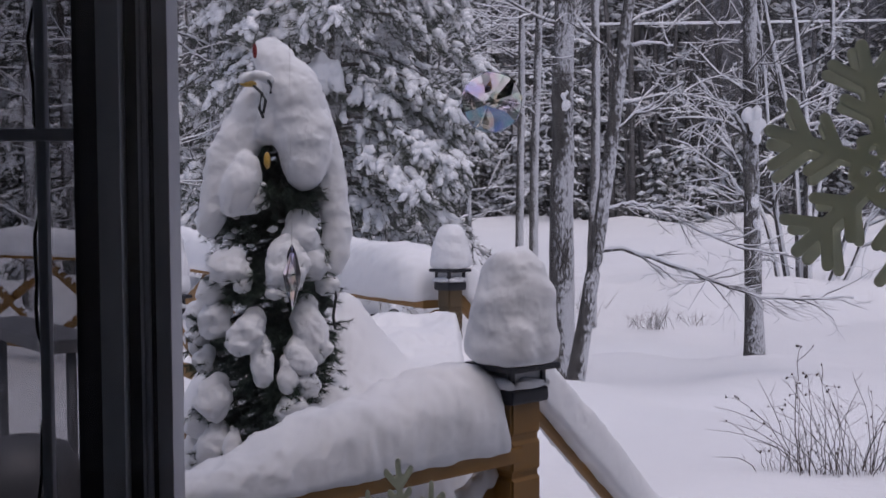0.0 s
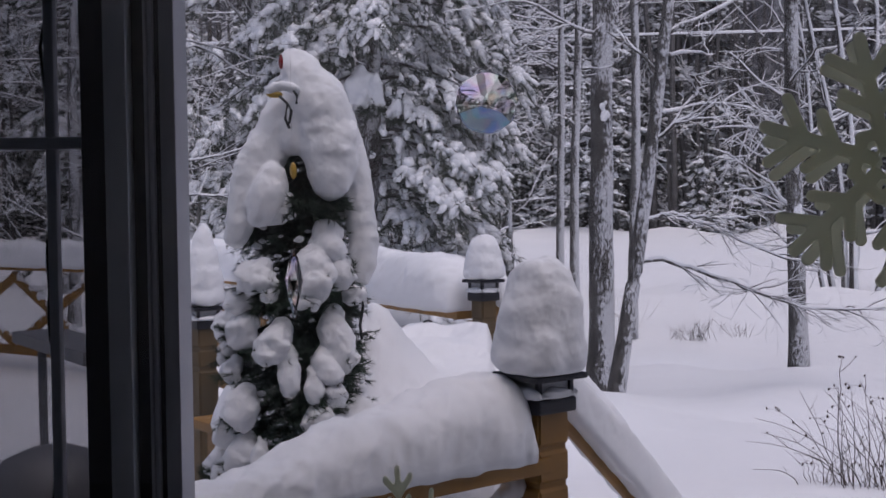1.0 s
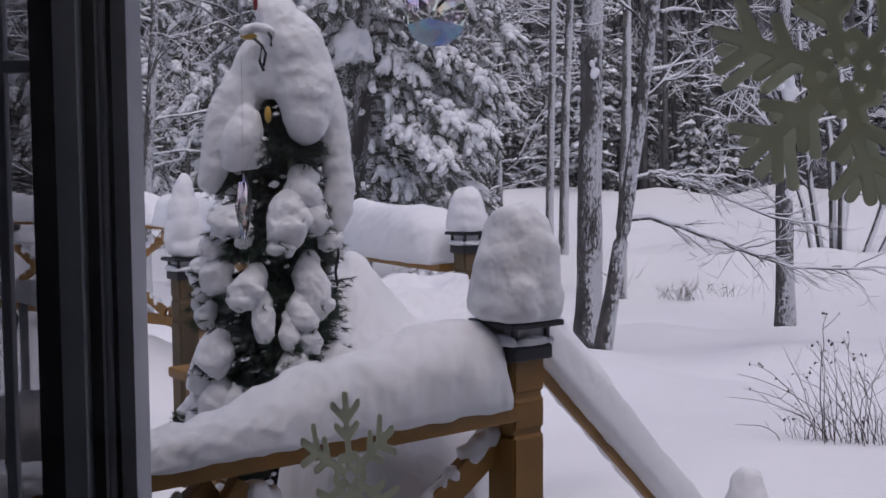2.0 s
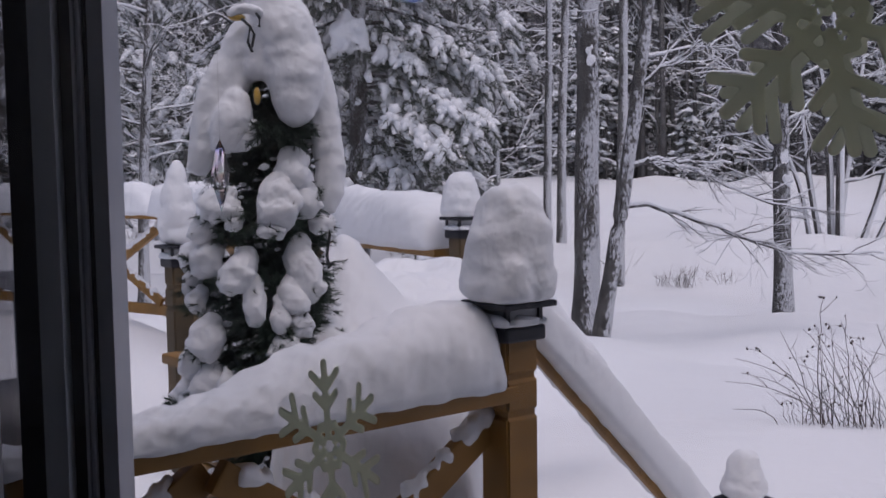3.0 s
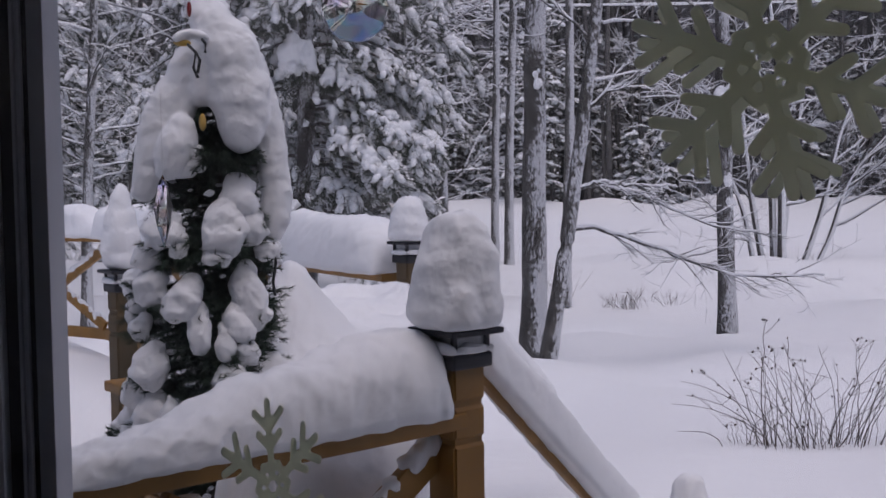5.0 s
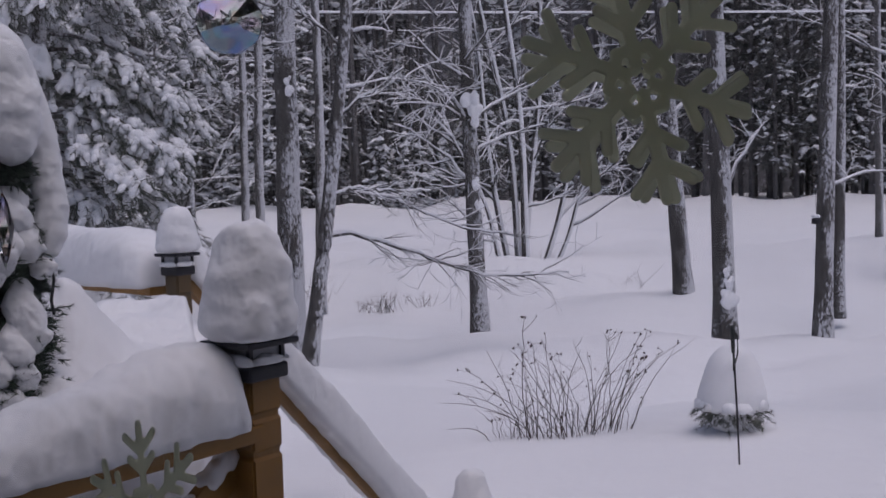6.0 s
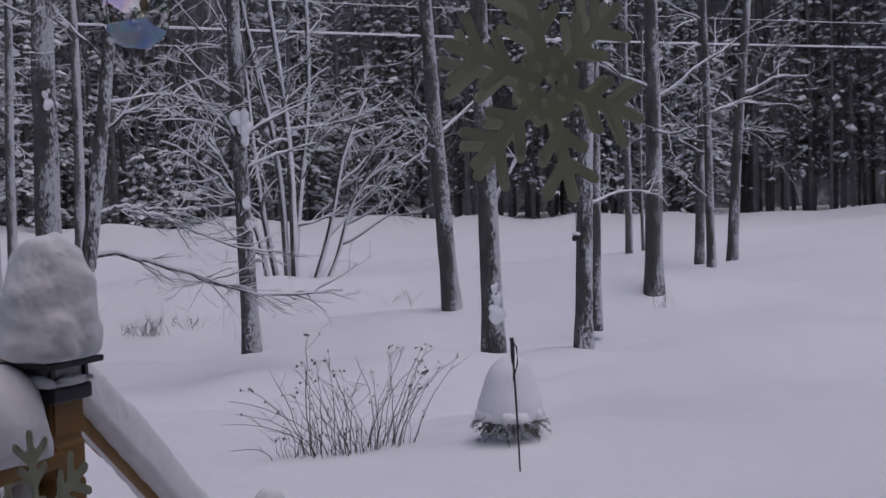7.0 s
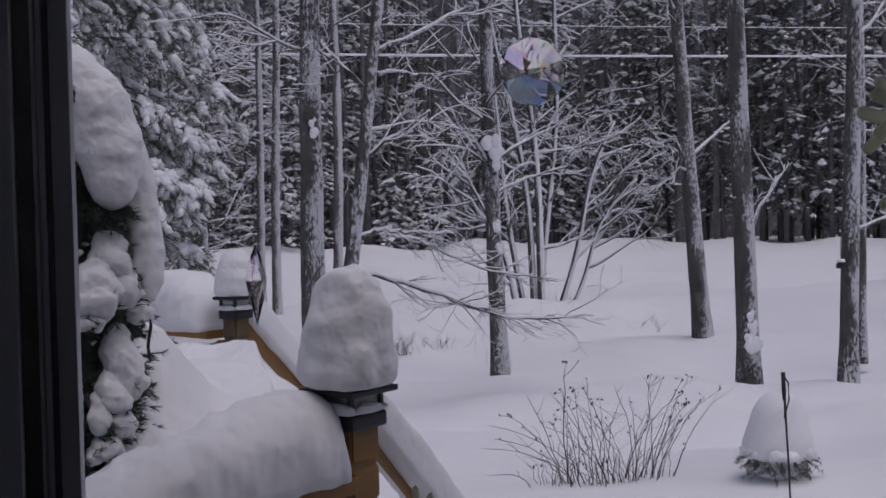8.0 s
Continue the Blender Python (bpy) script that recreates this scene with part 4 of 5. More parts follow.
def rail_lights():
    """A dead light string that sags under the far top board."""
    e = thing("string_lights", (0, 0, 0), "unlit clear bulbs on a black cord under the railing", "light string")
    p, q = np.array((-0.26, 3.76, 1.85)), np.array((-1.30, 5.46, 1.85))
    t = np.linspace(0, 1, 80)
    line = p + (q - p) * t[:, None] + np.column_stack((0.02 + 0 * t, -0.05 + 0 * t, -0.035 - 0.018 * np.sin(t * 31) - 0.010 * np.sin(t * 73)))
    g = Geo()
    g.add(*tube(line, 0.004, 5))
    link_part("cord", g, WIRE, e)
    for k in range(6, 80, 12):
        g = Geo()
        v, f = lathe([(0.004, 0.0), (0.013, -0.012), (0.016, -0.028), (0.010, -0.042), (0.001, -0.048)], 12)
        g.add(v + line[k], f)
        link_part("bulb", g, LAMP_GLASS, e, "clear glass bulb")


rail_lights()


# ---- the decorated fir on the deck ----
def brush(rng, p, q, blades, length, width):
    """A bottle-brush of needles round the twig from p to q."""
    p, q = np.array(p, float), np.array(q, float)
    d = (q - p) / np.linalg.norm(q - p)
    root = p + (q - p) * rng.uniform(0, 1, blades)[:, None]
    way = rng.normal(size=(blades, 3))
    way /= np.linalg.norm(way, axis=1)[:, None]
    way += d * 0.7
    tip = root + way * (length * rng.uniform(0.6, 1.0, blades))[:, None]
    across = np.cross(way, rng.normal(size=(blades, 3)))
    across *= width / (np.linalg.norm(across, axis=1)[:, None] + 1e-9)
    return np.stack((root - across, root + across, tip), 1).reshape(-1, 3), np.arange(blades * 3).reshape(-1, 3)


def porch_tree():
    rng = np.random.default_rng(80)
    bx, by, bz = -0.612, 2.14, 0.945
    e = thing("christmas_tree", (bx, by, bz), "artificial fir on the deck loaded with clumps of snow", "christmas tree")
    g = Geo()
    g.add(*tube([(0.0, 0, 0), (0.01, 0, 0.8), (0.03, 0, 1.60)], [0.028, 0.022, 0.008], 8))
    link_part("trunk", g, DARK_BARK, e)

    def reach(z):
        return float(np.interp(z, (0.1, 0.5, 0.9, 1.2, 1.45, 1.64), (0.215, 0.20, 0.175, 0.150, 0.105, 0.02)))

    wood, green = Geo(), Geo()

    def bough(root, tip, needles=110):
        root, tip = np.array(root, float), np.array(tip, float)
        wood.add(*tube([root, tip], [0.004, 0.002], 3, closed=False))
        green.add(*brush(rng, root + (tip - root) * 0.15, tip, needles, 0.019, 0.0011))
        way = (tip - root) / np.linalg.norm(tip - root)
        for _ in range(2):
            twist = way + rng.normal(size=3) * 0.5
            p = root + (tip - root) * rng.uniform(0.5, 0.85)
            green.add(*brush(rng, p, p + twist / np.linalg.norm(twist) * 0.05, 50, 0.017, 0.0010))

    for k in range(760):
        z, a = 0.10 + 1.42 * rng.random(), rng.uniform(0, 2 * math.pi)
        out = np.array((math.cos(a), math.sin(a), rng.uniform(-0.5, 0.1)))
        bough((0.015, 0, z), np.array((0.015, 0, z)) + out * reach(z) * rng.uniform(0.40, 0.90))

    def clump(x, y, z, w, h, tilt, label=""):
        """Snow draped over one bough: thick above, thinning to a ragged lower lip, needles showing under it."""
        g = Geo()
        inward = -np.array((x * 0.5, y, 0.0)) / (math.hypot(x * 0.5, y) + 1e-6)
        for s in np.linspace(-1, 1, 9):
            wide = w * (0.84 - 0.30 * max(0.0, s) ** 1.5 - 0.10 * max(0.0, -s))
            at = np.array((x - tilt * s * w * 0.6, y, z + s * h * 0.60)) + inward * h * (0.30 * s + 0.15) + rng.normal(size=3) * w * 0.10
            g.add(*blob(rng, at, (wide, wide * 0.75, h * 0.52), 3, 0.10, 2.0))
        for _ in range(9):
            u = rng.uniform(-0.9, 0.9)
            k = w * rng.uniform(0.16, 0.34)
            g.add(*blob(rng, (x + u * w * 0.85 + tilt * w * 0.5, y - 0.2 * w * (1 - u * u), z - h * (0.80 - 0.35 * u * u) - k * 0.3), (k, k * 0.9, k * rng.uniform(0.8, 1.3)), 2, 0.22))
        roughen(melt(link_part("snow_clump", g, SNOW, e, label), 0.0040, 7), 0.013, 0.0045)
        for _ in range(7 if label else 2):
            u = rng.uniform(-1.0, 1.0)
            bough((x * 0.3, y * 0.35, z), (x + u * (w + 0.012), y * 0.94 - 0.008, z - h * rng.uniform(0.75, 1.05) + 0.006), 70)

    # sideways, height, half width, half height, tilt; depth follows the cone
    clumps = ((-0.042, 1.356, 0.044, 0.049, 0.3), (-0.072, 1.327, 0.028, 0.023, -0.3), (0.081, 1.26, 0.039, 0.042, 0), (0.052, 1.198, 0.049, 0.051, -0.2),
              (0.093, 1.215, 0.04, 0.054, 0.2), (0.034, 1.145, 0.035, 0.021, 0), (-0.066, 1.19, 0.047, 0.028, 0), (-0.042, 1.154, 0.021, 0.016, 0),
              (-0.107, 1.145, 0.037, 0.028, -0.3), (-0.103, 1.08, 0.039, 0.033, 0), (-0.148, 1.039, 0.023, 0.047, 0), (-0.134, 0.992, 0.026, 0.026, 0),
              (-0.031, 1.053, 0.042, 0.042, -0.4), (0.002, 0.992, 0.028, 0.049, 0.3), (-0.054, 1.039, 0.023, 0.021, 0), (0.099, 1.051, 0.04, 0.061, 0.1),
              (0.081, 1.004, 0.035, 0.035, 0), (0.052, 0.963, 0.023, 0.033, 0), (0.089, 0.946, 0.03, 0.028, 0.2), (0.063, 0.899, 0.033, 0.018, 0),
              (0.042, 0.887, 0.021, 0.014, 0), (-0.107, 0.916, 0.044, 0.035, 0), (-0.136, 0.875, 0.037, 0.04, -0.3), (-0.107, 0.822, 0.035, 0.04, -0.2),
              (-0.06, 0.805, 0.023, 0.042, 0.5), (-0.172, 0.793, 0.033, 0.04, -0.3), (-0.154, 0.77, 0.03, 0.028, 0), (-0.013, 0.826, 0.023, 0.019, 0),
              (0.011, 0.799, 0.023, 0.016, 0.2), (0.052, 0.799, 0.04, 0.021, 0), (-0.186, 0.74, 0.021, 0.028, 0), (0.128, 1.145, 0.028, 0.016, 0),
              (-0.119, 1.309, 0.026, 0.047, 0), (-0.115, 1.356, 0.021, 0.035, 0))
    for x, z, w, h, tilt in clumps:
        r = reach(z)
        clump(x, -math.sqrt(max(0.0016, r * r - x * x)), z, w * 1.06, h * 1.08, tilt, "rounded clump of wet snow")
    for k in range(22):
        z, a = (rng.uniform(0.2, 1.25), rng.uniform(0.25, math.pi + 0.1)) if k > 5 else (rng.uniform(0.12, 0.62), rng.uniform(math.pi, 2 * math.pi))
        r = reach(z) * 0.95
        clump(r * math.cos(a), r * math.sin(a), z, rng.uniform(0.035, 0.06), rng.uniform(0.03, 0.05), rng.uniform(-0.4, 0.4))
    # crumbs of snow caught in the needles
    g = Geo()
    for _ in range(150):
        z, a = rng.uniform(0.6, 1.35), rng.uniform(math.pi * 0.95, math.pi * 2.05)
        r = reach(z) * rng.uniform(0.62, 0.90)
        k = rng.uniform(0.003, 0.010)
        g.add(*blob(rng, (r * math.cos(a), r * math.sin(a), z), (k * 1.4, k, k * 0.8), 1, 0.25))
    tagged(link_part("snow_crumbs", g, SNOW, e, "crumbs of snow caught in the needles"), kind="stuff")
    # the heavy hood that covers the tip and drapes down both flanks: sideways, depth, height, half width
    hood = (((-0.008, -0.05, 1.655, 0.018), (0.012, -0.05, 1.648, 0.028), (0.03, -0.06, 1.62, 0.04)),
            ((-0.016, -0.05, 1.647, 0.016), (0.002, -0.06, 1.635, 0.03), (0.028, -0.065, 1.602, 0.049), (0.052, -0.07, 1.561, 0.063), (0.069, -0.075, 1.509, 0.068), (0.081, -0.085, 1.456, 0.063), (0.087, -0.095, 1.409, 0.053), (0.085, -0.11, 1.374, 0.036)),
            ((0.058, -0.03, 1.591, 0.044), (0.087, -0.03, 1.544, 0.04), (0.11, -0.03, 1.485, 0.037), (0.127, -0.035, 1.427, 0.035), (0.136, -0.04, 1.368, 0.035), (0.143, -0.045, 1.309, 0.035), (0.149, -0.05, 1.256, 0.035), (0.146, -0.06, 1.21, 0.033), (0.141, -0.07, 1.18, 0.023)),
            ((0.005, -0.06, 1.579, 0.035), (-0.019, -0.06, 1.538, 0.042), (-0.031, -0.065, 1.497, 0.047), (-0.042, -0.07, 1.462, 0.047), (-0.056, -0.085, 1.432, 0.04), (-0.068, -0.1, 1.417, 0.026)),
            ((0.016, -0.07, 1.544, 0.042), (0.011, -0.08, 1.503, 0.04), (0.005, -0.095, 1.468, 0.028)),
            ((-0.06, -0.08, 1.473, 0.035), (-0.08, -0.09, 1.432, 0.035), (-0.092, -0.1, 1.391, 0.035), (-0.101, -0.1, 1.344, 0.033), (-0.108, -0.105, 1.303, 0.033), (-0.115, -0.11, 1.268, 0.026)),
            ((-0.031, -0.12, 1.403, 0.026), (-0.042, -0.125, 1.362, 0.042), (-0.052, -0.13, 1.327, 0.035), (-0.06, -0.135, 1.309, 0.023)))
    g = Geo()
    for path in hood:
        q = np.array(path)
        for u in np.linspace(0, len(q) - 1, 90):
            x, y, z, w = [np.interp(u, np.arange(len(q)), q[:, k]) for k in range(4)]
            p = np.array((x, y, z)) + rng.normal(size=3) * w * 0.05
            g.add(*blob(rng, p, np.array((0.95, 0.85, 0.9)) * w, 2, 0.05, 2.0))
    roughen(melt(link_part("snow_hood", g, SNOW, e, "heavy hood of snow draped from the tip"), 0.0042, 10), 0.006, 0.0032)
    for k in range(16):
        bough((0.02, -0.04, 1.38), (rng.uniform(0.0, 0.13), -0.130, 1.325 + rng.normal() * 0.012), 60)
    link_part("branches", wood, WIRE, e)
    link_part("needles", green, NEEDLES, e, "dark green plastic needles", smooth=False)
    for x, y, z, mat, label, size in ((-0.016, -0.100, 1.640, RED, "small red bauble", (0.005, 0.005, 0.015)), (-0.026, -0.125, 1.568, YELLOW, "yellow beak-shaped ornament", (0.018, 0.008, 0.007)), (0.012, -0.135, 1.408, YELLOW, "small yellow bauble", (0.007, 0.007, 0.017))):
        g = Geo()
        g.add(*blob(rng, (x, y, z), size, 3, 0.05))
        link_part("ornament", g, mat, e, label)
    g = Geo()
    for u in np.linspace(0, 1, 12):
        g.add(*blob(rng, (-0.035 + 0.05 * u, -0.125, 1.578 + 0.008 * math.sin(3.1 * u)), (0.012, 0.013, 0.011), 2, 0.12))
    melt(link_part("snow_clump", g, SNOW, e), 0.003, 3)
    for pts in (((-0.012, -0.148, 1.562), (0.006, -0.155, 1.545), (0.0, -0.155, 1.515), (0.008, -0.15, 1.495)), ((0.018, -0.150, 1.572), (0.026, -0.16, 1.562), (0.024, -0.155, 1.545)), ((0.006, -0.155, 1.545), (0.014, -0.158, 1.53), (0.008, -0.152, 1.505)),
                ((0.145, -0.09, 1.16), (0.150, -0.10, 1.12), (0.143, -0.10, 1.08), (0.147, -0.10, 1.05)), ((0.05, -0.17, 0.90), (0.09, -0.19, 0.865), (0.115, -0.20, 0.85))):
        g = Geo()
        g.add(*tube(pts, 0.0032, 6))
        link_part("light_cord", g, WIRE, e, "black cord of the light string")


porch_tree()


# ---- yard things ----
def twig_bush():
    rng = np.random.default_rng(90)
    e = thing("twiggy_shrub", at_ground(1.87, 5.45), "leafless twiggy shrub standing in the snow", "shrub")

    def stem(x, y, dx, dy, h, arch, r=0.0026, seeds=0.0, kids=1):
        """One cane from (x, y) that rises to h and bows over by arch."""
        s = np.linspace(0, 1, 9)
        bow = rng.normal() * 0.02
        pts = np.column_stack((x + dx * s ** (1 + arch) + bow * np.sin(s * 3.1), y + dy * s, -0.06 + (h + 0.06) * (s * (1 + arch * 0.5) - arch * 0.5 * s ** 3)))
        pts[1:, :2] += rng.normal(size=(8, 2)) * 0.005
        g = Geo()
        g.add(*tube(pts, r * np.linspace(1.15, 0.4, 9), 4), 0)
        for _ in range(kids):
            i = rng.integers(4, 8)
            d = np.array((rng.normal() * 0.05 + dx * 0.1, rng.normal() * 0.04, rng.uniform(0.03, 0.10)))
            g.add(*tube([pts[i], pts[i] + d * 0.5 + (0.006, 0, 0), pts[i] + d], [r * 0.5, r * 0.45, r * 0.3], 3), 0)
            if rng.random() < seeds:
                g.add(*blob(rng, pts[i] + d, (0.005, 0.005, 0.007), 1, 0.4), 0)
        if rng.random() < seeds:
            for _ in range(rng.integers(2, 5)):
                c = pts[-1] + rng.normal(size=3) * (0.022, 0.012, 0.014)
                g.add(*tube([pts[-1], c], [r * 0.35, r * 0.3], 3), 0)
                g.add(*blob(rng, c, (0.0055, 0.005, 0.008), 1, 0.4), 0)
        link_part("twig", g, TWIG, e)

    # canes that sweep out low on one side, upright ones, and a leaning sheaf on the other
    for dx, h, arch in ((-0.58, 0.36, 0.5), (-0.56, 0.24, 0.8), (-0.46, 0.30, 0.6), (-0.30, 0.34, 0.5), (-0.22, 0.40, 0.4), (-0.26, 0.16, 0.9), (-0.34, 0.42, 0.4), (-0.18, 0.48, 0.3)):
        stem(-0.14 + rng.normal() * 0.05, rng.uniform(-0.15, 0.10), dx, rng.normal() * 0.05, h, arch, 0.0026, 0.5, 2)
    stem(-0.44, -0.12, -0.24, -0.05, 0.13, 1.2, 0.003, 0.3, 1)
    stem(-0.17, 0.0, -0.005, 0.0, 0.68, 0.1, 0.0034, 1.0, 2)
    stem(-0.15, 0.02, -0.02, 0.02, 0.42, 0.1, 0.003, 1.0, 2)
    for _ in range(18):
        stem(0.05 + rng.normal() * 0.09, rng.uniform(-0.12, 0.12), -0.10 + rng.normal() * 0.12, rng.normal() * 0.06, rng.uniform(0.30, 0.56), rng.uniform(0.1, 0.6), 0.0025, 0.35, 2)
    for _ in range(16):
        stem(0.26 + rng.normal() * 0.06, rng.uniform(-0.15, 0.12), 0.25 + rng.normal() * 0.08, rng.normal() * 0.06, rng.uniform(0.32, 0.56), rng.uniform(0.2, 0.6), 0.0025, 0.5, 2)
    stem(0.36, -0.1, 0.13, 0.0, 0.18, 0.3, 0.0025, 1.0, 0)
    for _ in range(46):
        stem(rng.uniform(-0.34, 0.38), rng.uniform(-0.16, 0.14), rng.normal() * 0.09, rng.normal() * 0.06, rng.uniform(0.06, 0.22), rng.uniform(0, 0.6), 0.0020, 0.05, 1)


twig_bush()


def weeds(at, seed, size, count, label):
    rng = np.random.default_rng(seed)
    e = thing("dry_weed", at_ground(*at), label, "weed", "dry weeds")
    g = Geo()
    for _ in range(count):
        d = np.array((rng.normal() * 0.5, rng.normal() * 0.5, 1.0)) * size * rng.uniform(0.4, 1)
        p = np.array((rng.normal() * size * 0.5, rng.normal() * size * 0.3, -0.02))
        g.add(*tube([p, p + d * 0.6, p + d], [0.004, 0.003, 0.0015], 3), 0)
        g.add(*tube([p + d * 0.6, p + d * 0.6 + rng.normal(size=3) * size * 0.25], [0.003, 0.0015], 3), 0)
    link_part("stalks", g, TWIG, e)


for at, seed, size, count in (((3.6, 18.6), 1, 0.45, 40), ((4.6, 19.0), 2, 0.35, 14), ((2.6, 20.5), 3, 0.7, 16), ((9.0, 20.0), 4, 0.5, 8), ((12.8, 16.3), 5, 0.5, 6), ((16.0, 21.0), 6, 0.6, 8), ((8.4, 22.6), 9, 0.9, 26)):
    weeds(at, seed, size, count, "dry weed stalks poking out of the snow")


def snowy_pine():
    rng = np.random.default_rng(95)
    x, y = 2.62, 4.85
    e = thing("dwarf_pine", at_ground(x, y, 0.0), "small evergreen bowed under a dome of snow", "shrub")
    g = Geo()
    g.add(*tube([(0, 0, -0.05), (0, 0, 0.30)], [0.02, 0.012], 7))
    link_part("trunk", g, DARK_BARK, e)
    g = Geo()
    for _ in range(170):
        a, r = rng.uniform(0, 2 * math.pi), rng.uniform(0.08, 0.185)
        p = (r * math.cos(a), r * math.sin(a), 0.150 + rng.normal() * 0.028)
        g.add(*spray(rng, p, (math.cos(a), math.sin(a), -0.5), 0.055, 22, 0.6, 0.0016))
    link_part("needles", g, PINE, e, smooth=False)
    g = Geo()
    profile = [(0.160 * (1 - 0.08 * t) * (1 - t ** 3.0) ** 0.55 * (1 + 0.04 * math.sin(9 * t)) + 0.0005, 0.165 + 0.335 * t) for t in np.linspace(0, 1, 22)]
    g.add(*lathe(profile, 40, rng, 0.08, 9.0))
    for _ in range(14):
        a = rng.uniform(0, 2 * math.pi)
        g.add(*blob(rng, (0.15 * math.cos(a), 0.15 * math.sin(a), 0.19), (0.04, 0.04, 0.03), 2, 0.2))
    g.add(*blob(rng, (0, 0, 0.09), (0.105, 0.10, 0.06), 3, 0.08))
    link_part("snow_dome", g, SNOW, e, "dome of snow")


snowy_pine()


def garden_pole():
    e = thing("ski_pole", at_ground(2.31, 4.24, 0.05), "black ski pole stuck upright in the snow", "pole")
    g = Geo()
    g.add(*tube([(0.0, 0, 0), (-0.012, 0, 0.34), (-0.03, 0, 0.70)], [0.0042, 0.0048, 0.0055], 8))
    link_part("shaft", g, BLACK, e)
    g = Geo()
    g.add(*tube([(-0.027, 0, 0.60), (-0.028, 0, 0.64), (-0.03, 0, 0.70), (-0.031, 0, 0.725)], [0.008, 0.010, 0.009, 0.011], 10))
    link_part("grip", g, WIRE, e, "black grip")
    g = Geo()
    g.add(*tube([(-0.03, 0, 0.71), (-0.012, -0.01, 0.68), (-0.010, -0.012, 0.60), (-0.022, -0.012, 0.565), (-0.034, -0.012, 0.52), (-0.03, -0.012, 0.60)], 0.0045, 5))
    link_part("strap", g, WIRE, e, "hanging black wrist strap")


garden_pole()


def power_line(z, sag, r, snow, label):
    e = thing("power_line", (0, 0, 0), label, "power line", "power lines")
    t = np.linspace(0, 1, 60)
    p = np.column_stack((-30 + 85 * t, 44 - 6 * t, z - sag * 4 * t * (1 - t)))
    g = Geo()
    g.add(*tube(p, r, 5))
    link_part("cable", g, WIRE, e)
    g = Geo()
    rng = np.random.default_rng(5)
    g.add(*tube(p + (0, 0, r + snow * 0.6), snow * rng.uniform(0.8, 1.15, 60), 6))
    link_part("snow_ridge", g, TREE_SNOW, e, "snow lying along the cable")


power_line(9.2, 0.4, 0.012, 0.055, "overhead cable thick with snow")
power_line(10.4, 0.4, 0.010, 0.02, "thin overhead cable with snow")


def bird_feeder():
    rng = np.random.default_rng(7)
    e = thing("bird_feeder", (7.25, 11.0, 1.66), "small hanging bird feeder capped with snow", "bird feeder")
    g = Geo()
    g.add(*tube([(0, 0, 0.0), (0, 0, 0.40)], 0.004, 5))
    link_part("wire", g, WIRE, e)
    g = Geo()
    g.add(*lathe([(0.02, -0.03), (0.055, -0.02), (0.05, 0.03), (0.02, 0.05)], 14))
    link_part("tray", g, BLACK, e)
    g = Geo()
    g.add(*blob(rng, (0, 0, 0.06), (0.05, 0.05, 0.025), 2))
    g.add(*blob(rng, (0, 0, 0.41), (0.012, 0.012, 0.012), 2))
    link_part("snow", g, SNOW, e)


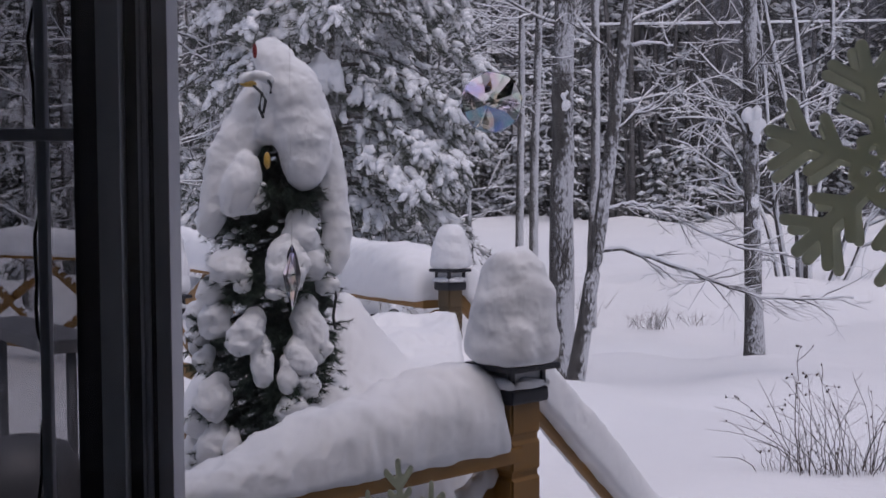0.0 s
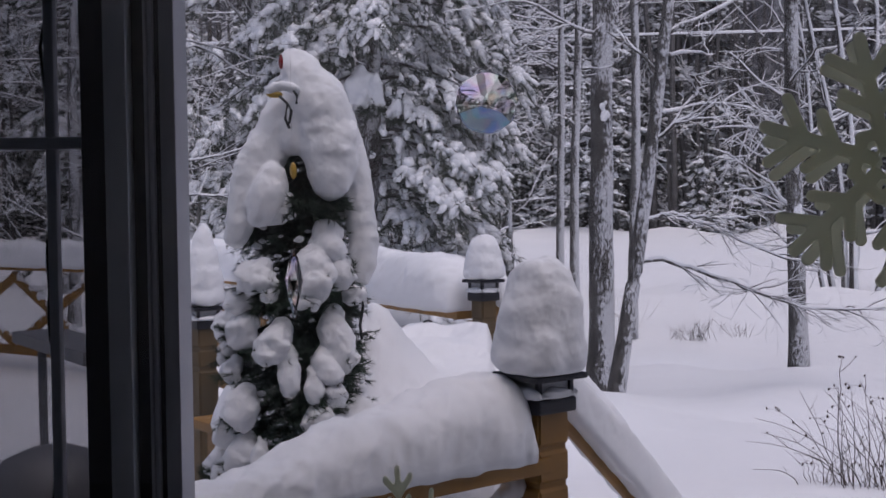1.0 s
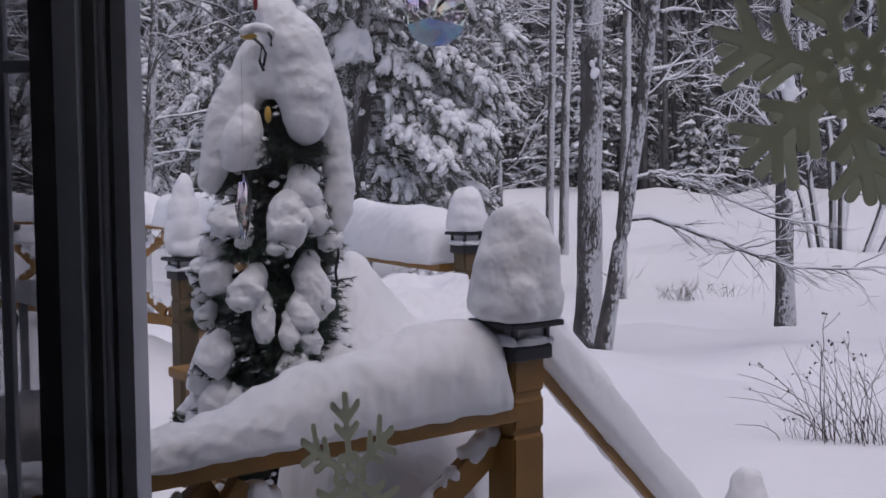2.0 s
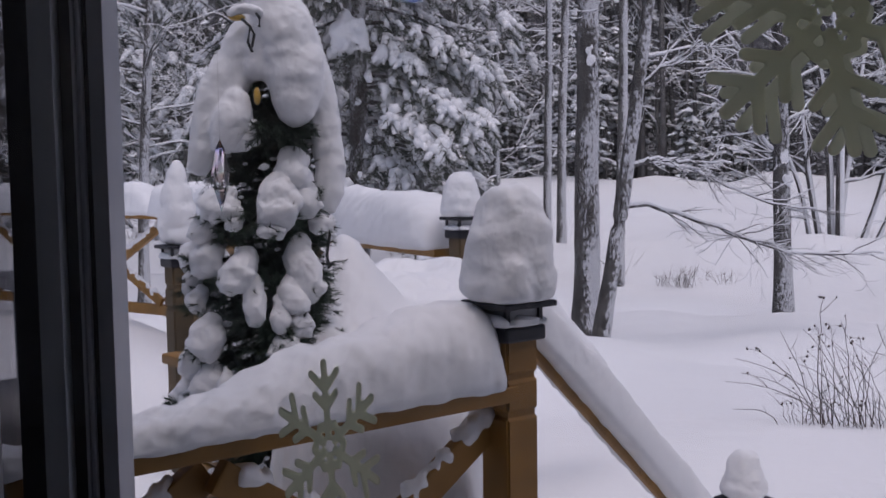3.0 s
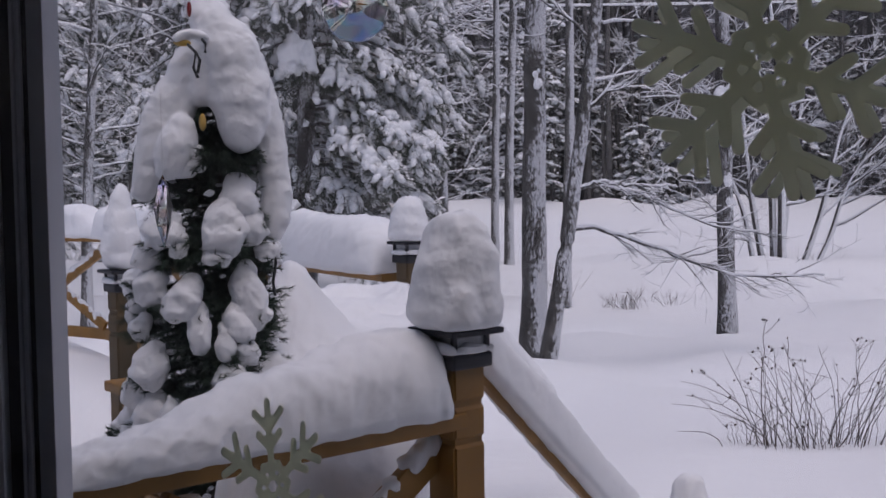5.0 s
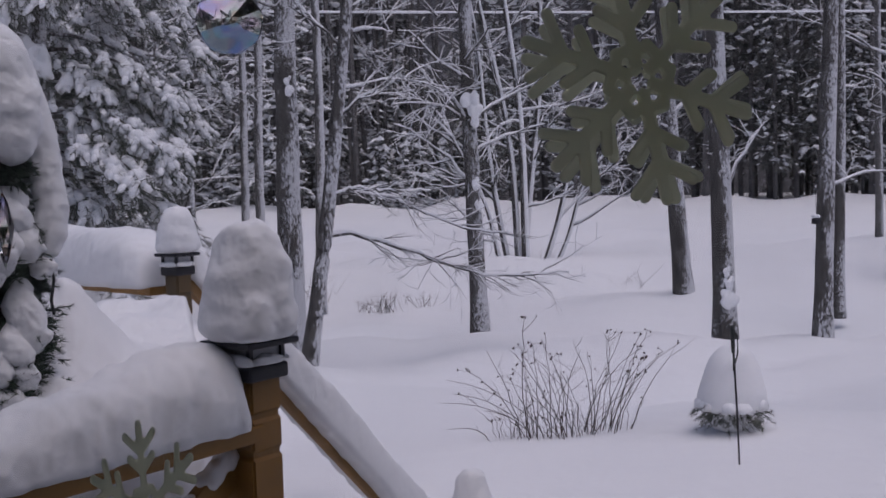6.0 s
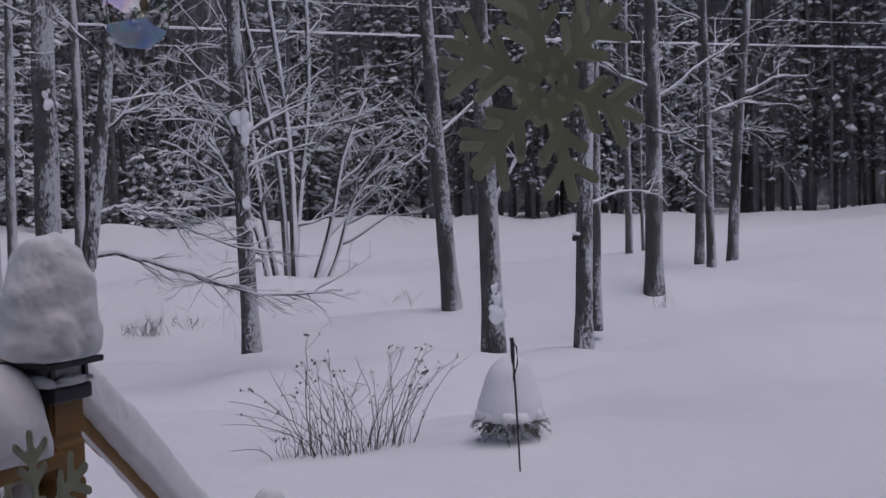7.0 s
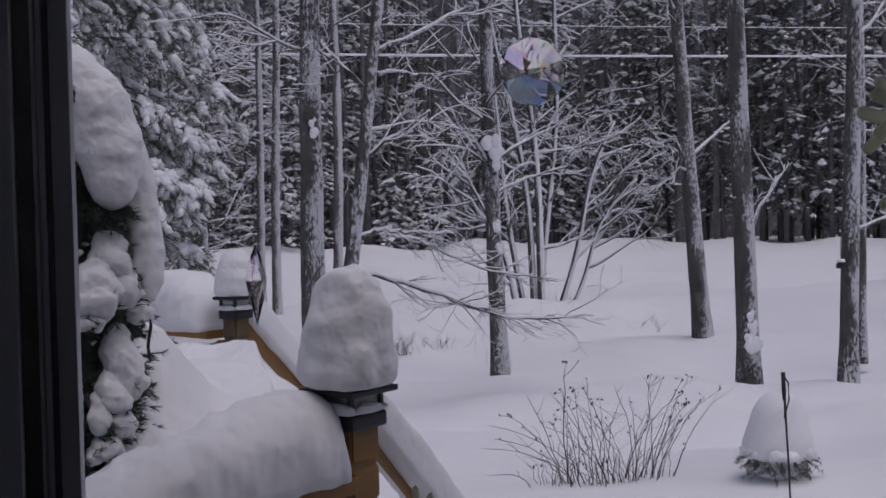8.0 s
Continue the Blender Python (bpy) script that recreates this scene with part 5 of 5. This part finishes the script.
# ---- the window and the room ----
def build_room():
    # west wall pieces leave an unseen gap, added to let daylight into the room
    room = (("wall_south", (6.9, 0.2, 3.4), (0.25, -4.6, 2.4)), ("wall_east", (0.2, 5.0, 3.4), (3.6, -2.0, 2.4)),
            ("wall_west_1", (0.2, 1.2, 3.4), (-3.1, -3.9, 2.4)), ("wall_west_2", (0.2, 0.7, 3.4), (-3.1, 0.13, 2.4)), ("wall_west_3", (0.2, 3.08, 0.6), (-3.1, -1.76, 1.0)), ("wall_west_4", (0.2, 3.08, 0.8), (-3.1, -1.76, 3.7)))
    for name, size, at in room:
        tagged(box_mesh(name, size, PLASTER, None, at, 0, 0), "plain painted room wall", "wall", kind="structure")
    tagged(box_mesh("floor", (6.9, 5.4, 0.2), BOARDS, None, (0.25, -1.8, 0.72), 0, 0), "oak boards of the room", "floor", kind="structure")
    tagged(box_mesh("ceiling", (6.9, 5.4, 0.2), PLASTER, None, (0.25, -1.8, 3.5), 0, 0), "plain painted ceiling", "ceiling", kind="structure")
    # the outer wall, with one wide opening
    x0, x1, z0, z1 = -1.30, 2.35, 1.45, 3.15
    for k, (size, at) in enumerate((((x0 + 3.4, 0.36, 2.9), ((x0 - 3.4) / 2, 0.66, 2.15)), ((6.0 - x1, 0.36, 2.9), ((6.0 + x1) / 2, 0.66, 2.15)),
                                    ((x1 - x0, 0.36, z0 - 0.7), ((x0 + x1) / 2, 0.66, (z0 + 0.7) / 2)), ((x1 - x0, 0.36, 3.6 - z1), ((x0 + x1) / 2, 0.66, (3.6 + z1) / 2)))):
        tagged(box_mesh("wall_north_%d" % (k + 1), size, SIDING, None, at, 0, 0), "outer wall round the window", "wall", kind="structure")
    # unseen roof, added to cut the sky light near the house
    tagged(box_mesh("roof", (7.6, 5.2, 0.16), SIDING, None, (0.25, -2.3, 4.182), 0, 0.02), "plain unseen house roof, added to shade the near yard", "roof", kind="structure")
    e = thing("window_1", (0, 0, 0), "wide window with a dark mullion and snowflake clings", "window", kind="structure")
    # the mullion: white outer edge, dark seals, aluminium beads, grey face
    rows = (("outer_bead", -0.5300, -0.5150, 0.755, 0.802, FRAME, "pale vinyl outer bead"), ("seal", -0.5350, -0.5300, 0.757, 0.80, GASKET, "black seal"),
            ("bead", -0.5395, -0.5350, 0.752, 0.80, FRAME, "pale aluminium bead"), ("bead", -0.5435, -0.5405, 0.750, 0.80, FRAME, "pale aluminium bead"),
            ("seal", -0.5570, -0.5435, 0.758, 0.80, GASKET, "black seal"), ("frame_face", -0.5790, -0.5570, 0.742, 0.80, VINYL, "grey frame face"), ("frame_edge", -0.603, -0.5790, 0.748, 0.80, GASKET, "dark frame edge"))
    for name, a, b, y0, y1, mat, label in rows:
        box_mesh(name, (b - a - 0.0004, y1 - y0, 1.70), mat, e, ((a + b) / 2 + 0.004, (y0 + y1) / 2, 2.30), 0, 0.001, label)
    box_mesh("grille_bar", (0.010, 0.012, 1.70), FRAME, e, (-0.640, 0.785, 2.30), 0, 0.002)
    box_mesh("grille_bar", (0.69, 0.012, 0.012), FRAME, e, (-0.945, 0.783, 2.335), 0, 0.002)
    screen = box_mesh("insect_screen", (0.70, 0.002, 1.69), SCREEN, e, (-0.949, 0.80, 2.30), 0, 0, "fine dark insect screen")
    pane = box_mesh("pane", (x1 - x0 - 0.01, 0.004, z1 - z0 - 0.01), GLASS, e, ((x0 + x1) / 2, 0.53, (z0 + z1) / 2), 0, 0, "clear glass")
    outer = box_mesh("pane", (x1 - x0 - 0.01, 0.004, z1 - z0 - 0.01), GLASS, e, ((x0 + x1) / 2, 0.575, (z0 + z1) / 2), 0, 0, "clear glass")
    screen.visible_shadow = pane.visible_shadow = outer.visible_shadow = False
    for size, at in (((3.65, 0.09, 0.04), (0.525, 0.55, 1.47)), ((3.65, 0.09, 0.04), (0.525, 0.55, 3.13)), ((0.04, 0.09, 1.62), (-1.28, 0.55, 2.30)), ((0.04, 0.09, 1.62), (2.33, 0.55, 2.30))):
        box_mesh("window_frame", size, VINYL, e, at, 0, 0.004)
    rng = np.random.default_rng(9)
    c = thing("curtain", (0, 0, 0), "dark sheer curtain hanging beside the window", "curtain")
    g = Geo()
    xs = np.linspace(-1.25, -0.556, 60)
    ys = 0.44 + 0.012 * np.sin(xs * 70)
    v = np.concatenate([np.column_stack((xs, ys + s, np.full(60, z))) for s in (0, 0.002) for z in (1.3, 3.2)])
    k = np.arange(59)
    for o in (0, 120):
        g.add(v[o:o + 120], np.concatenate((np.column_stack((k, k + 1, k + 61)), np.column_stack((k, k + 61, k + 60)))))
    link_part("cloth", g, CURTAIN, c)
    w = thing("string_lights", (0, 0, 0), "unlit black light string hanging by the window", "light string")
    g = Geo()
    z = np.linspace(1.5, 3.0, 60)
    g.add(*tube(np.column_stack((-0.672 + 0.006 * np.sin(z * 28) + 0.003 * np.sin(z * 61), np.full(60, 0.86), z)), 0.0022, 5))
    link_part("cord", g, WIRE, w)


build_room()


def snowflake(at, radius, turn, label, style, squash):
    """A gel window cling: six arms with pairs of side barbs, rounded ends."""
    w = radius * (0.054 if style else 0.058)

    def stroke(g, p, q, width):
        p, q = np.array(p), np.array(q)
        d = (q - p) / np.linalg.norm(q - p)
        s = np.array((-d[1], d[0])) * width
        edge = [p + s, *(q + s * math.cos(a) + d * width * math.sin(a) for a in np.linspace(0, math.pi, 7)), p - s, p - d * width * 0.6]
        n = len(edge)
        v = np.array([(x, y, z) for y in (-0.0016, 0.0016) for x, z in edge])
        f = [(0, k, k + 1) for k in range(1, n - 1)] + [(n, n + k + 1, n + k) for k in range(1, n - 1)]
        for k in range(n):
            f += [(k, n + k, n + (k + 1) % n), (k, n + (k + 1) % n, (k + 1) % n)]
        g.add(v, f)

    g = Geo()
    for k in range(6):
        a = radians(turn + 60 * k)
        d, n = np.array((math.cos(a), math.sin(a))), np.array((-math.sin(a), math.cos(a)))
        stroke(g, d * radius * 0.10, d * radius, w)
        stroke(g, d * radius * 0.24 - n * radius * 0.16, d * radius * 0.24 + n * radius * 0.16, w * 0.9)
        for s, b in ((0.46, 0.20), (0.68, 0.25)) if not style else ((0.42, 0.22), (0.68, 0.26)):
            for side in (-1, 1):
                stroke(g, d * radius * s, d * radius * (s + b * 0.85) + n * side * radius * b, w * 0.9)
    g.v = [v * (squash, 1, 1) for v in g.v]
    ob = new("snowflake_cling", g.mesh("snowflake_cling", [GEL]))
    ob.matrix_basis = pose(*at)
    melt(ob, 0.00085, 2)
    return tagged(ob, label, "window cling", "snowflake clings")


CLING = "olive-grey gel snowflake stuck on the glass"
snowflake((-0.287, 0.5266, 2.014), 0.060, 95, CLING, 0, 0.62)
ORNAMENT = snowflake((0.006, 0.36, 2.289), 0.073, 103, "large olive-grey snowflake hanging on a clear thread", 1, 1.0)
ORNAMENT.name = "snowflake_ornament"
SECOND = snowflake((0.017, 0.384, 2.288), 0.074, 108, "second olive-grey snowflake hanging close behind the first", 1, 1.0)
SECOND.name = "snowflake_ornament"
THREAD = Geo()
THREAD.add(*tube([(0, 0, 0.062), (0, 0, 1.114)], 0.00012, 4))
for FLAKE in (ORNAMENT, SECOND):
    link_part("thread", THREAD, WIRE, FLAKE, "hair-thin thread")


def crystal(name, at, shape, label, hang):
    e = thing(name, at, label, "sun catcher", "hanging crystals")
    bm = bmesh.new()
    rows = ([(0.0, 0.030), (0.004, 0.022), (0.0075, 0.004), (0.0055, -0.010), (0.0, -0.028)] if shape == "drop"
            else [])
    n = 6 if shape == "drop" else 9
    rings = []
    for i, (r, z) in enumerate(rows):
        if r == 0:
            rings.append([bm.verts.new((0, 0, z))])
        else:
            rings.append([bm.verts.new((r * math.cos((k + 0.5 * (i % 2)) * 2 * math.pi / n), r * math.sin((k + 0.5 * (i % 2)) * 2 * math.pi / n), z)) for k in range(n)])
    if shape == "disc":
        # an eight-sided lozenge that faces the room, its facets meeting near the middle
        rows = [(0, 0.0215)]
        bm.verts.new((0.001, -0.0095, 0.001))
        bm.verts.new((-0.002, 0.0085, -0.001))
        for k in range(8):
            for y, turn in ((-0.002, 0.1), (0.002, 0.45)):
                a = (k + turn) * math.pi / 4
                bm.verts.new((0.0215 * math.cos(a), y, 0.0215 * math.sin(a)))
    bmesh.ops.convex_hull(bm, input=bm.verts[:])
    me = bpy.data.meshes.new("prism")
    bm.to_mesh(me)
    bm.free()
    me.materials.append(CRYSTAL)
    ob = new("prism", me)
    ob.parent = e
    g = Geo()
    g.add(*tube([(0, 0, rows[0][1]), (0, 0, hang)], 0.00008, 4))
    link_part("thread", g, WIRE, e, "thin thread")


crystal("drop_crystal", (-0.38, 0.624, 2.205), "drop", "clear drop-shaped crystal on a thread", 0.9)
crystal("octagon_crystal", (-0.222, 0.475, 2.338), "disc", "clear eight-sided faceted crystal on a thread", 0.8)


def garden_bench():
    """A narrow grey potting bench that stands on the deck."""
    rng = np.random.default_rng(2)
    e = thing("potting_bench", (0, 0, 0), "narrow grey metal bench standing on the deck", "bench")
    p, q = Vector((-2.15, 4.52, 1.74)), Vector((-1.56, 3.74, 1.74))
    top = beam("bench_top", p, q, 0.22, 0.05, e)
    top.data.materials.clear()
    top.data.materials.append(STEEL)
    for at in (p + (q - p) * 0.06, p + (q - p) * 0.94):
        g = Geo()
        g.add(*tube([(at.x, at.y, 1.0), (at.x, at.y, 1.73)], 0.02, 8))
        link_part("leg", g, STEEL, e)
    c = thing("grill_cover", (-1.24, 2.30, 1.0), "dark fabric cover over a round grill", "grill")
    g = Geo()
    g.add(*lathe([(0.17, 0.0), (0.18, 0.2), (0.165, 0.5), (0.15, 0.62), (0.11, 0.69), (0.05, 0.715), (0.001, 0.72)], 28, rng, 0.03, 8.0))
    link_part("fabric", g, STEEL, c)


garden_bench()
bird_feeder()
